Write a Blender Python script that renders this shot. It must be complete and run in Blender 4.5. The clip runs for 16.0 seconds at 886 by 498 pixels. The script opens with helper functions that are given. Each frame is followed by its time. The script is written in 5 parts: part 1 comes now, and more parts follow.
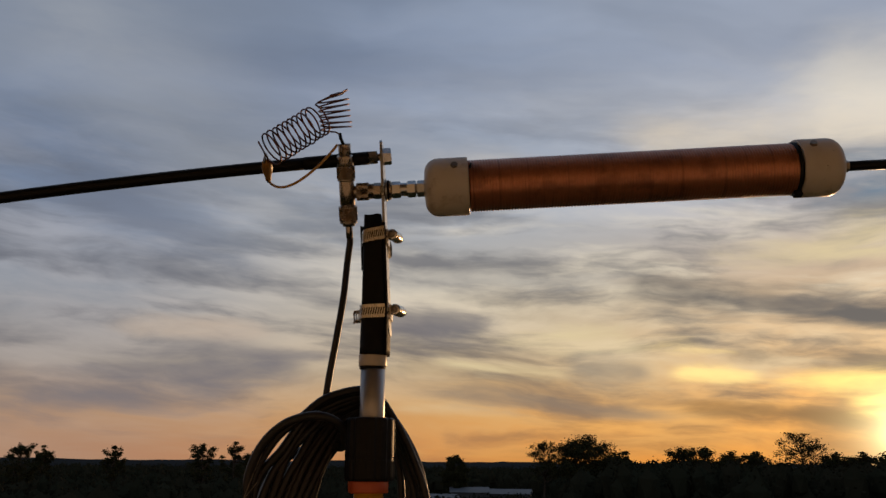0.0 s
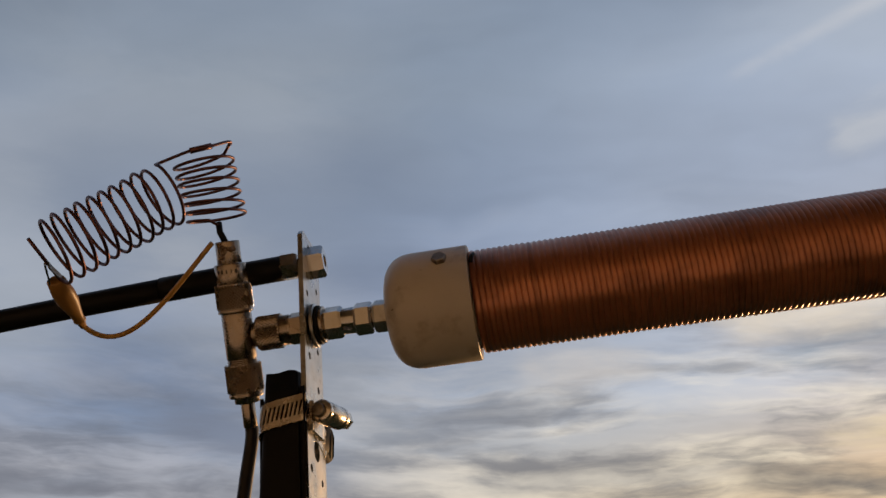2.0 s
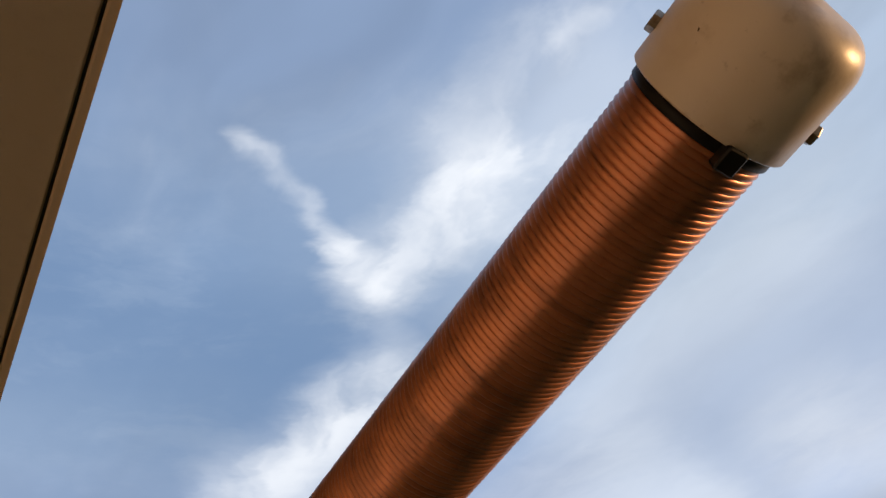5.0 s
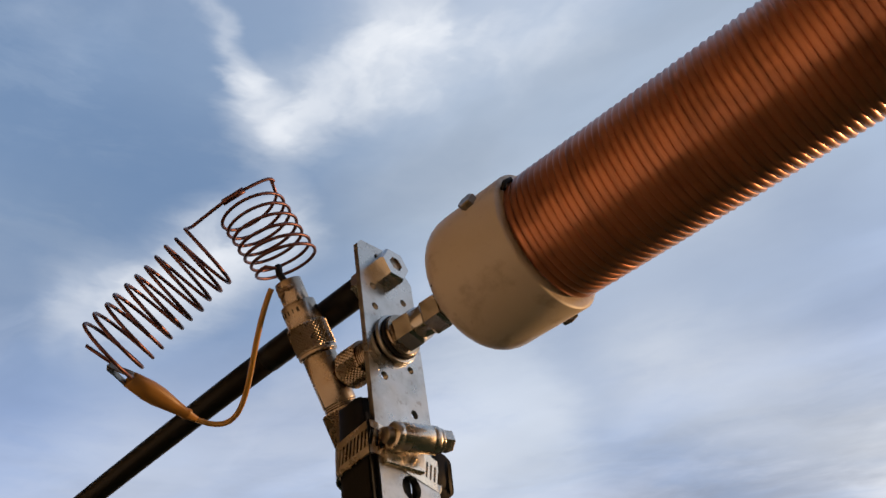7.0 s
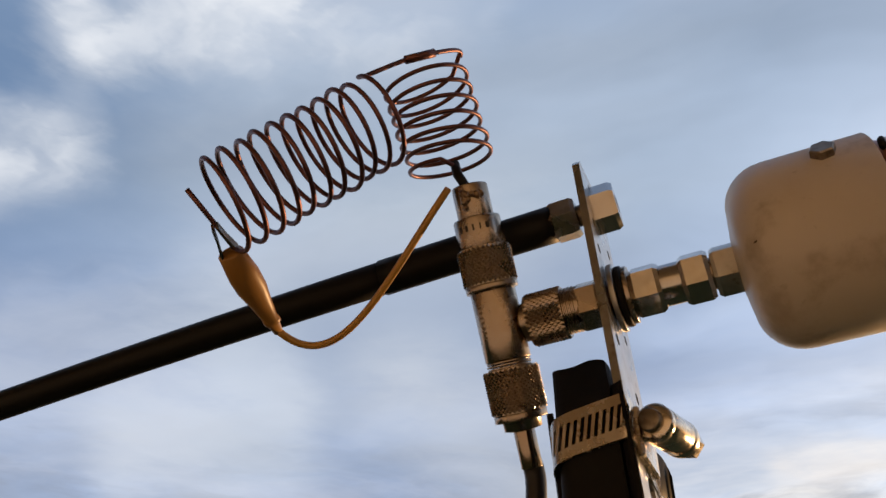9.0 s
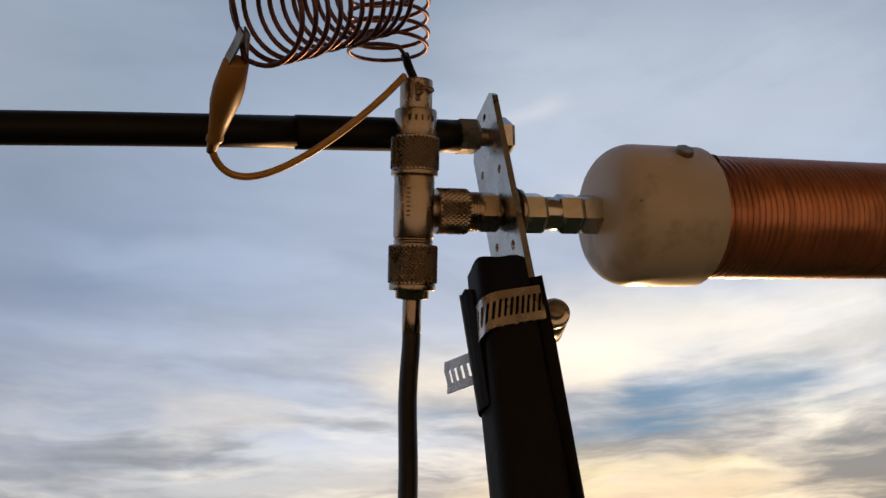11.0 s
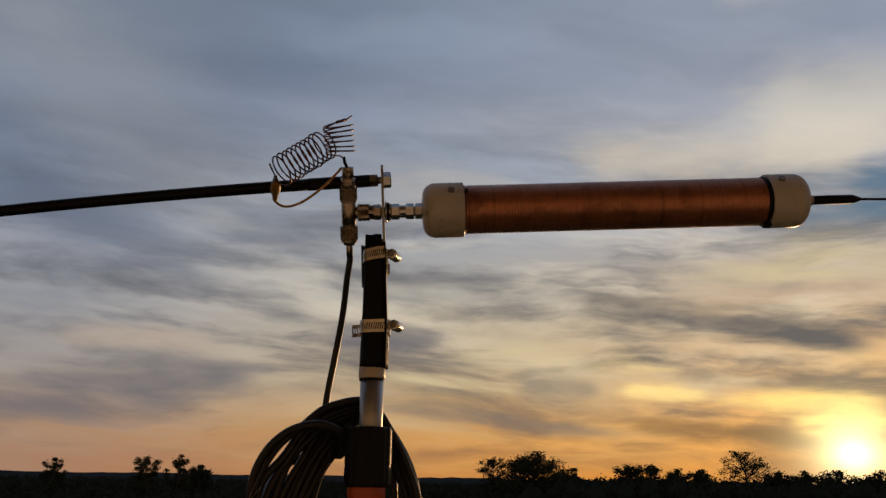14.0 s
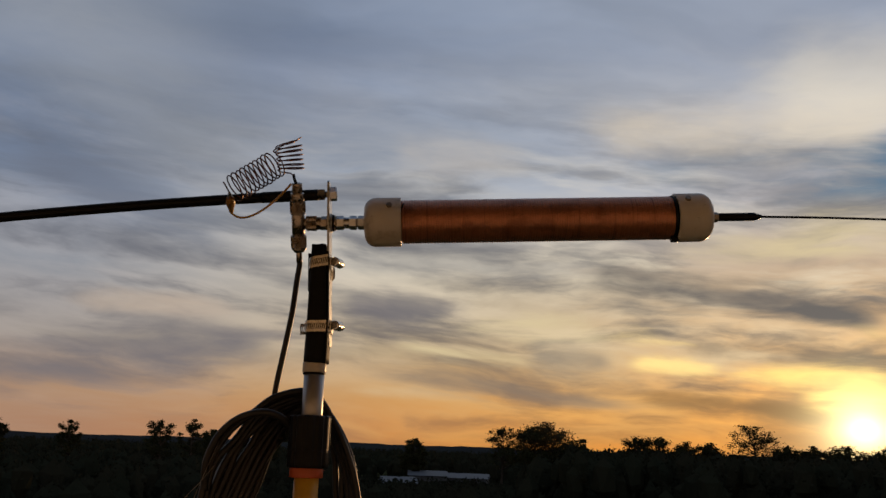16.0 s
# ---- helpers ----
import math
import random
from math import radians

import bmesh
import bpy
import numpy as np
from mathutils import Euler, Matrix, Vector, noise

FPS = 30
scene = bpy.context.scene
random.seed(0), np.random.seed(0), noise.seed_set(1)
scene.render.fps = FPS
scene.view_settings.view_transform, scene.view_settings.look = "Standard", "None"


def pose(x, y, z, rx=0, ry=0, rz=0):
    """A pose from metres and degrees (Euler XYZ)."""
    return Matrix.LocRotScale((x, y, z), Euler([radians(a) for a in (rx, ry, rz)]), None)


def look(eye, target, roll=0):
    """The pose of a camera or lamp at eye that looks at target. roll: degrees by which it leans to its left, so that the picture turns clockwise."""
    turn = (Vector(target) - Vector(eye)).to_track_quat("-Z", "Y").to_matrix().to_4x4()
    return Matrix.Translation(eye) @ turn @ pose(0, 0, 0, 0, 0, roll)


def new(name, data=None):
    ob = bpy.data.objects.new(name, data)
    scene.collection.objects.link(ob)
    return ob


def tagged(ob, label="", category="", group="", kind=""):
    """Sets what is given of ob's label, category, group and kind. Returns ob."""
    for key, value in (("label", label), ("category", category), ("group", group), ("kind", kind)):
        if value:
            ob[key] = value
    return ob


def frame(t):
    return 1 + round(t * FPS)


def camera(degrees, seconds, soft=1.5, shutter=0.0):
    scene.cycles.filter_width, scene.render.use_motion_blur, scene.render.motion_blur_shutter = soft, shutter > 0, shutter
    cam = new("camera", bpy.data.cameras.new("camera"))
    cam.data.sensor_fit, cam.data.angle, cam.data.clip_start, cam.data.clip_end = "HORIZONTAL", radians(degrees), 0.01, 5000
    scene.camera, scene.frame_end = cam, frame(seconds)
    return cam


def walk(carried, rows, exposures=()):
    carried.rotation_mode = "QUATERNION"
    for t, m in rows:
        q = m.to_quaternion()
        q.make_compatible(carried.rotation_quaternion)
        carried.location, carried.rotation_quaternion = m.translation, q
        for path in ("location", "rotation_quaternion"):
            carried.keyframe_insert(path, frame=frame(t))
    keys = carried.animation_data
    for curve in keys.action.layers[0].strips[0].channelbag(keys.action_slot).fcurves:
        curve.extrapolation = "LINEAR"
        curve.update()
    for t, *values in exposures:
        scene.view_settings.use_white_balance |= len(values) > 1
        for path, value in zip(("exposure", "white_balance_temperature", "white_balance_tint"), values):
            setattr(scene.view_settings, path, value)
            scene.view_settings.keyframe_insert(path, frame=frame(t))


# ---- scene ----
# the phone's exposure: lower while the sun stands in the picture, higher while it looks up
EXPOSURES = [(0, -0.38), (0.8, -0.36), (1.5, -0.24), (2.2, -0.12), (2.6, 0.0), (3.0, 0.44), (5.3, 0.80), (6.5, 0.84), (7.0, 0.66), (7.5, 0.40), (8.0, 0.40), (8.7, 0.58), (10.8, 0.34), (11.5, -0.34), (12.0, -0.56), (12.6, -0.50), (13.2, -0.36), (13.8, -0.50), (14.5, -0.58), (15.0, -0.42), (16.0, -0.44)]

cam = camera(53.72, 16.0)
PATH = [
    (0, (0.0061, -0.8013, 1.9434), (-0.0147, 0.1701, 2.1800), 0.45),
    (0.2, (-0.0377, -0.7113, 1.9592), (-0.0470, 0.2562, 2.2122), 0.20),
    (0.5, (-0.1004, -0.5907, 1.9864), (-0.0771, 0.3714, 2.2581), -1.11),
    (1, (-0.0616, -0.4511, 2.0289), (-0.0285, 0.4976, 2.3432), -2.05),
    (1.5, (0.0210, -0.3846, 2.0401), (-0.0247, 0.5431, 2.4107), -1.71),
    (2, (0.0461, -0.3851, 2.0331), (-0.0635, 0.4989, 2.4876), -2.53),
    (2.3, (0.1117, -0.3573, 2.0112), (-0.0782, 0.4696, 2.5406), -2.25),
    (2.5, (0.1984, -0.3146, 2.0053), (-0.1053, 0.4504, 2.5733), -0.53),
    (2.7, (0.2730, -0.2953, 2.0000), (-0.0951, 0.4133, 2.6021), -1.41),
    (3, (0.3678, -0.2594, 2.0187), (-0.0681, 0.3675, 2.6645), -5.44),
    (3.1, (0.3907, -0.2471, 2.0209), (-0.0469, 0.3622, 2.6822), -7.40),
    (3.2, (0.4179, -0.2418, 2.0161), (-0.0228, 0.3472, 2.6935), -9.63),
    (5.3, (0.3758, -0.1829, 2.0161), (-0.1507, 0.2959, 2.7187), -14.49),
    (5.5, (0.3567, -0.1867, 2.0163), (-0.1823, 0.2956, 2.7069), -13.39),
    (5.8, (0.3251, -0.1856, 2.0179), (-0.2369, 0.3028, 2.6855), -11.02),
    (6, (0.3028, -0.1870, 2.0174), (-0.2741, 0.3050, 2.6694), -9.29),
    (6.5, (0.2449, -0.2035, 2.0155), (-0.3437, 0.3228, 2.6291), -6.34),
    (7, (0.1487, -0.2191, 2.0222), (-0.3780, 0.4058, 2.5984), -6.70),
    (7.5, (0.0670, -0.2314, 2.0340), (-0.3915, 0.4660, 2.5847), -5.75),
    (8, (0.0315, -0.2235, 2.0486), (-0.4136, 0.4871, 2.5935), -2.67),
    (8.5, (0.0158, -0.2239, 2.0519), (-0.4217, 0.4757, 2.6170), 0.79),
    (8.7, (0.0023, -0.2281, 2.0571), (-0.3942, 0.4938, 2.6244), 0.76),
    (10.8, (-0.1719, -0.2459, 2.0422), (0.0058, 0.6004, 2.5444), -4.52),
    (11, (-0.1750, -0.2631, 2.0279), (0.0873, 0.5741, 2.5080), -5.06),
    (11.5, (-0.2063, -0.3199, 1.9814), (0.1366, 0.5189, 2.4041), -3.86),
    (12, (-0.2001, -0.3898, 1.9541), (0.0187, 0.5001, 2.3543), -0.98),
    (12.5, (-0.1109, -0.5191, 1.9370), (-0.0689, 0.3996, 2.3299), 1.43),
    (13, (-0.1161, -0.6834, 1.9270), (-0.1020, 0.2541, 2.2749), 1.31),
    (13.5, (-0.1233, -0.8036, 1.9137), (-0.0721, 0.1576, 2.1848), 0.78),
    (14, (-0.0353, -0.8517, 1.9358), (-0.0035, 0.1152, 2.1891), 0.95),
    (14.5, (0.0891, -0.8776, 1.9433), (0.0420, 0.0889, 2.1954), 1.98),
    (15, (0.1160, -0.9113, 1.9558), (0.0378, 0.0546, 2.2025), 1.56),
    (15.5, (0.0746, -0.9329, 1.9587), (0.0356, 0.0371, 2.1986), 1.72),
    (16, (0.0437, -0.9650, 1.9536), (0.0615, 0.0104, 2.1736), 1.99),
]
walk(cam, [(t, look(eye, target, roll)) for t, eye, target, roll in PATH], EXPOSURES)

# ---- sky, sun ----
SUN_AZ, SUN_EL = radians(26.7), radians(1.75)
SUN_DIR = Vector((math.sin(SUN_AZ) * math.cos(SUN_EL), math.cos(SUN_AZ) * math.cos(SUN_EL), math.sin(SUN_EL)))


class Graph:
    """Short hands for building a node tree."""

    def __init__(self, tree):
        self.tree = tree

    def put(self, kind):
        return self.tree.nodes.new(kind)

    def wire(self, socket, value):
        if isinstance(value, bpy.types.NodeSocket):
            self.tree.links.new(value, socket)
        else:
            socket.default_value = value

    def math(self, op, a, b=0.0, clamp=False):
        node = self.put("ShaderNodeMath")
        node.operation, node.use_clamp = op, clamp
        self.wire(node.inputs[0], a)
        self.wire(node.inputs[1], b)
        return node.outputs[0]

    def vec(self, op, a, b=None, scale=None):
        node = self.put("ShaderNodeVectorMath")
        node.operation = op
        self.wire(node.inputs[0], a)
        if b is not None:
            self.wire(node.inputs[1], b)
        if scale is not None:
            self.wire(node.inputs[3], scale)
        return node.outputs["Value" if op in ("DOT_PRODUCT", "LENGTH") else "Vector"]

    def span(self, value, lo, hi, out_lo=0.0, out_hi=1.0, kind="SMOOTHSTEP"):
        node = self.put("ShaderNodeMapRange")
        node.interpolation_type, node.clamp = kind, True
        for socket, v in zip(node.inputs, (value, lo, hi, out_lo, out_hi)):
            self.wire(socket, v)
        return node.outputs[0]

    def noise(self, vector, scale, detail=4.0, rough=0.5, distortion=0.0):
        node = self.put("ShaderNodeTexNoise")
        self.wire(node.inputs["Vector"], vector)
        node.inputs["Scale"].default_value = scale
        node.inputs["Detail"].default_value = detail
        node.inputs["Roughness"].default_value = rough
        node.inputs["Distortion"].default_value = distortion
        return node.outputs[0], node.outputs[1]

    def ramp(self, value, stops):
        node = self.put("ShaderNodeValToRGB")
        els = node.color_ramp.elements
        while len(els) < len(stops):
            els.new(0.5)
        for el, (at, colour) in zip(els, stops):
            el.position = at
            el.color = (*colour, 1)
        self.wire(node.inputs[0], value)
        return node.outputs[0]

    def mix(self, factor, a, b, blend="MIX"):
        node = self.put("ShaderNodeMix")
        node.data_type, node.blend_type = "RGBA", blend
        self.wire(node.inputs[0], factor)
        for socket, v in ((node.inputs[6], a), (node.inputs[7], b)):
            self.wire(socket, (*v, 1) if isinstance(v, tuple) else v)
        return node.outputs[2]


def streak(g, d, p, q, width, core=0.0, fade=0.0, feather=None):
    """1 on the stretch of sky from direction p to q, falling to 0 at the width. feather: noise that frays its edge."""
    p, q = Vector(p), Vector(q)
    pq = q - p
    rel = g.vec("SUBTRACT", d, tuple(p))
    along = g.math("MULTIPLY", g.vec("DOT_PRODUCT", rel, tuple(pq)), 1 / pq.length_squared, clamp=True)
    node = g.put("ShaderNodeVectorMath")
    node.operation = "SCALE"
    node.inputs[0].default_value = pq
    g.wire(node.inputs[3], along)
    away = g.vec("LENGTH", g.vec("SUBTRACT", rel, node.outputs[0]))
    if feather is not None:
        ends = g.math("POWER", g.math("ABSOLUTE", g.math("SUBTRACT", g.math("MULTIPLY", along, 2.0), 1.0)), 2.0)
        away = g.math("ADD", away, g.math("MULTIPLY", ends, width * 0.4))
        away = g.math("ADD", away, g.math("MULTIPLY", g.math("SUBTRACT", feather, 0.5), width * 2.0))
    body = g.span(away, width, core * width, 0.0, 1.0)
    if fade:
        body = g.math("MULTIPLY", body, g.math("MULTIPLY", g.span(along, 0.0, fade), g.span(along, 1.0, 1.0 - fade)))
    return body


def make_sky():
    world = bpy.data.worlds.new("evening_sky")
    scene.world = world
    world.use_nodes = True
    g = Graph(world.node_tree)
    bg = world.node_tree.nodes["Background"]
    d = g.put("ShaderNodeTexCoord").outputs["Generated"]
    sky = g.put("ShaderNodeTexSky")
    sky.sky_type, sky.sun_disc, sky.sun_elevation, sky.sun_rotation, sky.dust_density = "NISHITA", False, SUN_EL, SUN_AZ, 2.0
    sep = g.put("ShaderNodeSeparateXYZ")
    g.wire(sep.inputs[0], d)
    z = sep.outputs[2]
    up = g.math("MAXIMUM", z, 0.0)
    # clear air: peach at the horizon, slate, then blue overhead
    air = g.ramp(up, AIR)
    near = g.vec("DOT_PRODUCT", d, tuple(SUN_DIR))
    warm_side = g.span(near, 0.62, 1.0)
    warm = g.ramp(up, WARM)
    base = g.mix(warm_side, air, warm)
    base = g.mix(1.0, base, g.mix(1.0, sky.outputs[0], (0.03, 0.03, 0.03), "MULTIPLY"), "ADD")
    # cloud sheets on a flat layer overhead, drawn out along the wind
    depth = g.math("ADD", g.math("MAXIMUM", z, 0.0), 0.16)
    node = g.put("ShaderNodeVectorMath")
    node.operation = "SCALE"
    g.wire(node.inputs[0], d)
    g.wire(node.inputs[3], g.math("DIVIDE", 1.0, depth))
    flat = g.vec("MULTIPLY", node.outputs[0], (1.0, 1.0, 0.0))
    turn = g.put("ShaderNodeVectorRotate")
    turn.rotation_type = "Z_AXIS"
    turn.inputs["Angle"].default_value = radians(-10)
    g.wire(turn.inputs["Vector"], flat)
    wind = g.vec("MULTIPLY", turn.outputs[0], (0.42, 1.5, 1.0))
    wobble = g.noise(flat, 1.6, 4.0, 0.55)[1]
    wobble = g.vec("SCALE", g.vec("SUBTRACT", wobble, (0.5, 0.5, 0.5)), scale=0.7)
    sheets = g.noise(g.vec("ADD", wind, wobble), 1.25, 7.0, 0.56, 0.3)[0]
    veil = g.noise(g.vec("ADD", flat, (3.1, 7.7, 0.0)), 0.9, 7.0, 0.6, 0.5)[0]
    # bright sheets high up, thinning out over the woods
    west = g.span(sep.outputs[0], -0.30, -0.66, 0.15, 0.55)
    low = g.span(up, 0.46, 0.20)
    bright = g.mix(warm_side, g.ramp(up, CLOUD_COOL), g.ramp(up, CLOUD_WARM))
    cover = g.math("MULTIPLY", g.span(sheets, 0.47, 0.66), g.math("MULTIPLY", g.span(up, 0.18, 0.45, 0.3, 0.85), west))
    base = g.mix(cover, base, bright)
    cover = g.math("MULTIPLY", g.span(veil, 0.5, 0.78), g.math("MULTIPLY", g.span(up, 0.2, 0.5, 0.15, 0.75), west))
    base = g.mix(cover, base, bright)
    # thin uneven haze over all of it
    haze = g.noise(g.vec("ADD", wind, g.vec("SCALE", wobble, scale=0.7)), 1.9, 4.0, 0.5, 0.1)[0]
    haze = g.span(haze, 0.3, 0.7, 0.86, 1.17)
    base = g.mix(g.span(up, 0.08, 0.3), base, g.mix(1.0, base, haze, "MULTIPLY"))
    # glow round the low sun, flattened along the horizon
    sep2 = g.put("ShaderNodeSeparateXYZ")
    g.wire(sep2.inputs[0], g.vec("SUBTRACT", d, tuple(SUN_DIR)))
    lateral = g.math("ADD", g.math("MULTIPLY", sep2.outputs[0], math.cos(SUN_AZ)), g.math("MULTIPLY", sep2.outputs[1], -math.sin(SUN_AZ)))
    ahead = g.span(near, 0.2, 0.6)

    def shine(under, flatten, reach, colour):
        r2 = g.math("ADD", g.math("POWER", lateral, 2.0), g.math("POWER", g.math("MULTIPLY", sep2.outputs[2], flatten), 2.0))
        k = g.math("POWER", 2.718, g.math("MULTIPLY", g.math("SQRT", r2), -1.0 / reach))
        k = g.math("MULTIPLY", k, ahead)
        return g.mix(1.0, under, g.mix(k, (0.0, 0.0, 0.0), colour), "ADD")

    for flatten, reach, colour in GLOW:
        base = shine(base, flatten, reach, colour)
    # long soft bars of cloud lower down, lit ones and grey undersides
    sway = g.noise(g.vec("MULTIPLY", d, (3.0, 3.0, 9.0)), 1.0, 3.0, 0.5)[0]
    rise = g.put("ShaderNodeCombineXYZ")
    g.wire(rise.inputs[2], g.math("ADD", g.math("MULTIPLY", sway, 0.045), g.math("MULTIPLY", sep.outputs[0], 0.06)))
    curl = g.noise(g.vec("MULTIPLY", d, (4.0, 4.0, 11.0)), 1.0, 4.0, 0.55)[1]
    curl = g.vec("MULTIPLY", g.vec("SUBTRACT", curl, (0.5, 0.5, 0.5)), (0.13, 0.13, 0.036))
    bars = g.vec("ADD", g.vec("ADD", d, rise.outputs[0]), curl)
    for seed, scale, lo, hi, amount, tone in BARS:
        n = g.noise(g.vec("ADD", g.vec("MULTIPLY", bars, scale), seed), 1.0, 6.0, 0.57, 0.06)[0]
        cover = g.math("MULTIPLY", g.span(n, lo, hi), g.math("MULTIPLY", low, amount))
        if tone == "lit":
            base = g.mix(cover, base, bright)
        else:
            base = g.mix(cover, base, g.mix(warm_side, g.ramp(up, DIM_COOL), g.ramp(up, DIM_WARM)))
    # single clouds and gaps, with frayed edges
    fray = g.noise(g.vec("MULTIPLY", bars, (5.0, 5.0, 14.0)), 1.0, 5.0, 0.58)[1]
    fray = g.vec("MULTIPLY", g.vec("SUBTRACT", fray, (0.5, 0.5, 0.5)), (0.12, 0.12, 0.055))
    dd = g.vec("ADD", d, fray)
    grain = g.span(g.noise(g.vec("MULTIPLY", dd, (5.0, 5.0, 22.0)), 1.0, 5.0, 0.58)[0], 0.3, 0.56, 0.72, 1.0)
    drawn = g.noise(g.vec("MULTIPLY", bars, (3.4, 3.4, 13.0)), 1.0, 5.0, 0.55)[1]
    drawn = g.vec("MULTIPLY", g.vec("SUBTRACT", drawn, (0.5, 0.5, 0.5)), (0.055, 0.055, 0.021))
    low_dd = g.vec("ADD", d, drawn)
    wisps = g.noise(g.vec("MULTIPLY", dd, (6.0, 10.0, 8.0)), 1.0, 4.0, 0.5, 0.15)[0]
    wisps = g.span(wisps, 0.34, 0.62, 0.35, 1.0)
    feather = g.noise(g.vec("MULTIPLY", bars, (6.0, 6.0, 40.0)), 1.0, 6.0, 0.58, 0.0)[0]
    for p, q, width, amount, colour in FEATURES:
        thin = width < 0.016  # drawn-out bars and trails
        m = streak(g, low_dd if p[2] < 0.3 or thin else dd, p, q, width, fade=0.22 if p[2] < 0.37 else 0.2 if thin else 0.0, feather=feather if p[2] < 0.3 else None)
        if not thin:
            m = g.math("MULTIPLY", m, wisps if colour == WHITE else grain)
        m = g.math("MULTIPLY", m, amount)
        base = g.mix(m, base, colour)
    # the sun's own disc, blurred by thin cloud
    base = shine(base, *DISC)
    # below the horizon: dark land
    base = g.mix(g.span(z, -0.004, -0.02), base, (0.02, 0.02, 0.022))
    g.wire(bg.inputs[0], base)
    bg.inputs[1].default_value = 1.06


AIR = [(0.0, (0.50, 0.27, 0.165)), (0.05, (0.47, 0.295, 0.20)), (0.10, (0.345, 0.30, 0.28)), (0.18, (0.285, 0.32, 0.39)),
       (0.28, (0.195, 0.255, 0.385)), (0.42, (0.142, 0.193, 0.318)), (0.6, (0.205, 0.253, 0.330)), (0.72, (0.195, 0.248, 0.335)), (0.85, (0.135, 0.185, 0.285))]
WARM = [(0.0, (0.80, 0.29, 0.055)), (0.05, (0.72, 0.36, 0.11)), (0.10, (0.50, 0.37, 0.21)), (0.18, (0.47, 0.41, 0.31)),
        (0.29, (0.42, 0.475, 0.555)), (0.42, (0.37, 0.44, 0.57)), (0.6, (0.37, 0.44, 0.565)), (0.85, (0.23, 0.30, 0.43))]
BARS = [
    ((1.7, 4.2, 0.3), (2.3, 2.3, 9.5), 0.42, 0.66, 0.8, "lit"), ((9.1, 2.7, 5.5), (2.4, 2.4, 11.0), 0.47, 0.64, 0.85, "dim"),
    ((3.3, 8.4, 2.2), (4.4, 4.4, 27.0), 0.44, 0.70, 0.75, "lit"), ((6.8, 1.2, 7.9), (4.0, 4.0, 24.0), 0.45, 0.66, 0.9, "dim"),
]
DIM_COOL = [(0.0, (0.44, 0.26, 0.18)), (0.06, (0.32, 0.25, 0.22)), (0.12, (0.215, 0.208, 0.225)), (0.25, (0.175, 0.195, 0.245)), (0.45, (0.13, 0.165, 0.235))]
DIM_WARM = [(0.0, (0.60, 0.25, 0.07)), (0.045, (0.48, 0.25, 0.10)), (0.08, (0.28, 0.205, 0.15)), (0.14, (0.215, 0.19, 0.17)), (0.25, (0.23, 0.23, 0.245)), (0.45, (0.17, 0.20, 0.27))]
CLOUD_COOL = [(0.0, (0.52, 0.31, 0.20)), (0.06, (0.55, 0.38, 0.28)), (0.1, (0.52, 0.455, 0.41)), (0.2, (0.48, 0.48, 0.515)), (0.35, (0.34, 0.375, 0.47)), (0.6, (0.40, 0.435, 0.50)), (1.0, (0.42, 0.455, 0.52))]
CLOUD_WARM = [(0.0, (0.92, 0.42, 0.09)), (0.06, (0.95, 0.58, 0.23)), (0.1, (0.98, 0.74, 0.44)), (0.2, (1.12, 0.98, 0.74)), (0.35, (0.92, 0.86, 0.77)), (0.6, (0.58, 0.61, 0.68)), (1.0, (0.55, 0.58, 0.65))]
WHITE = (0.56, 0.575, 0.60)
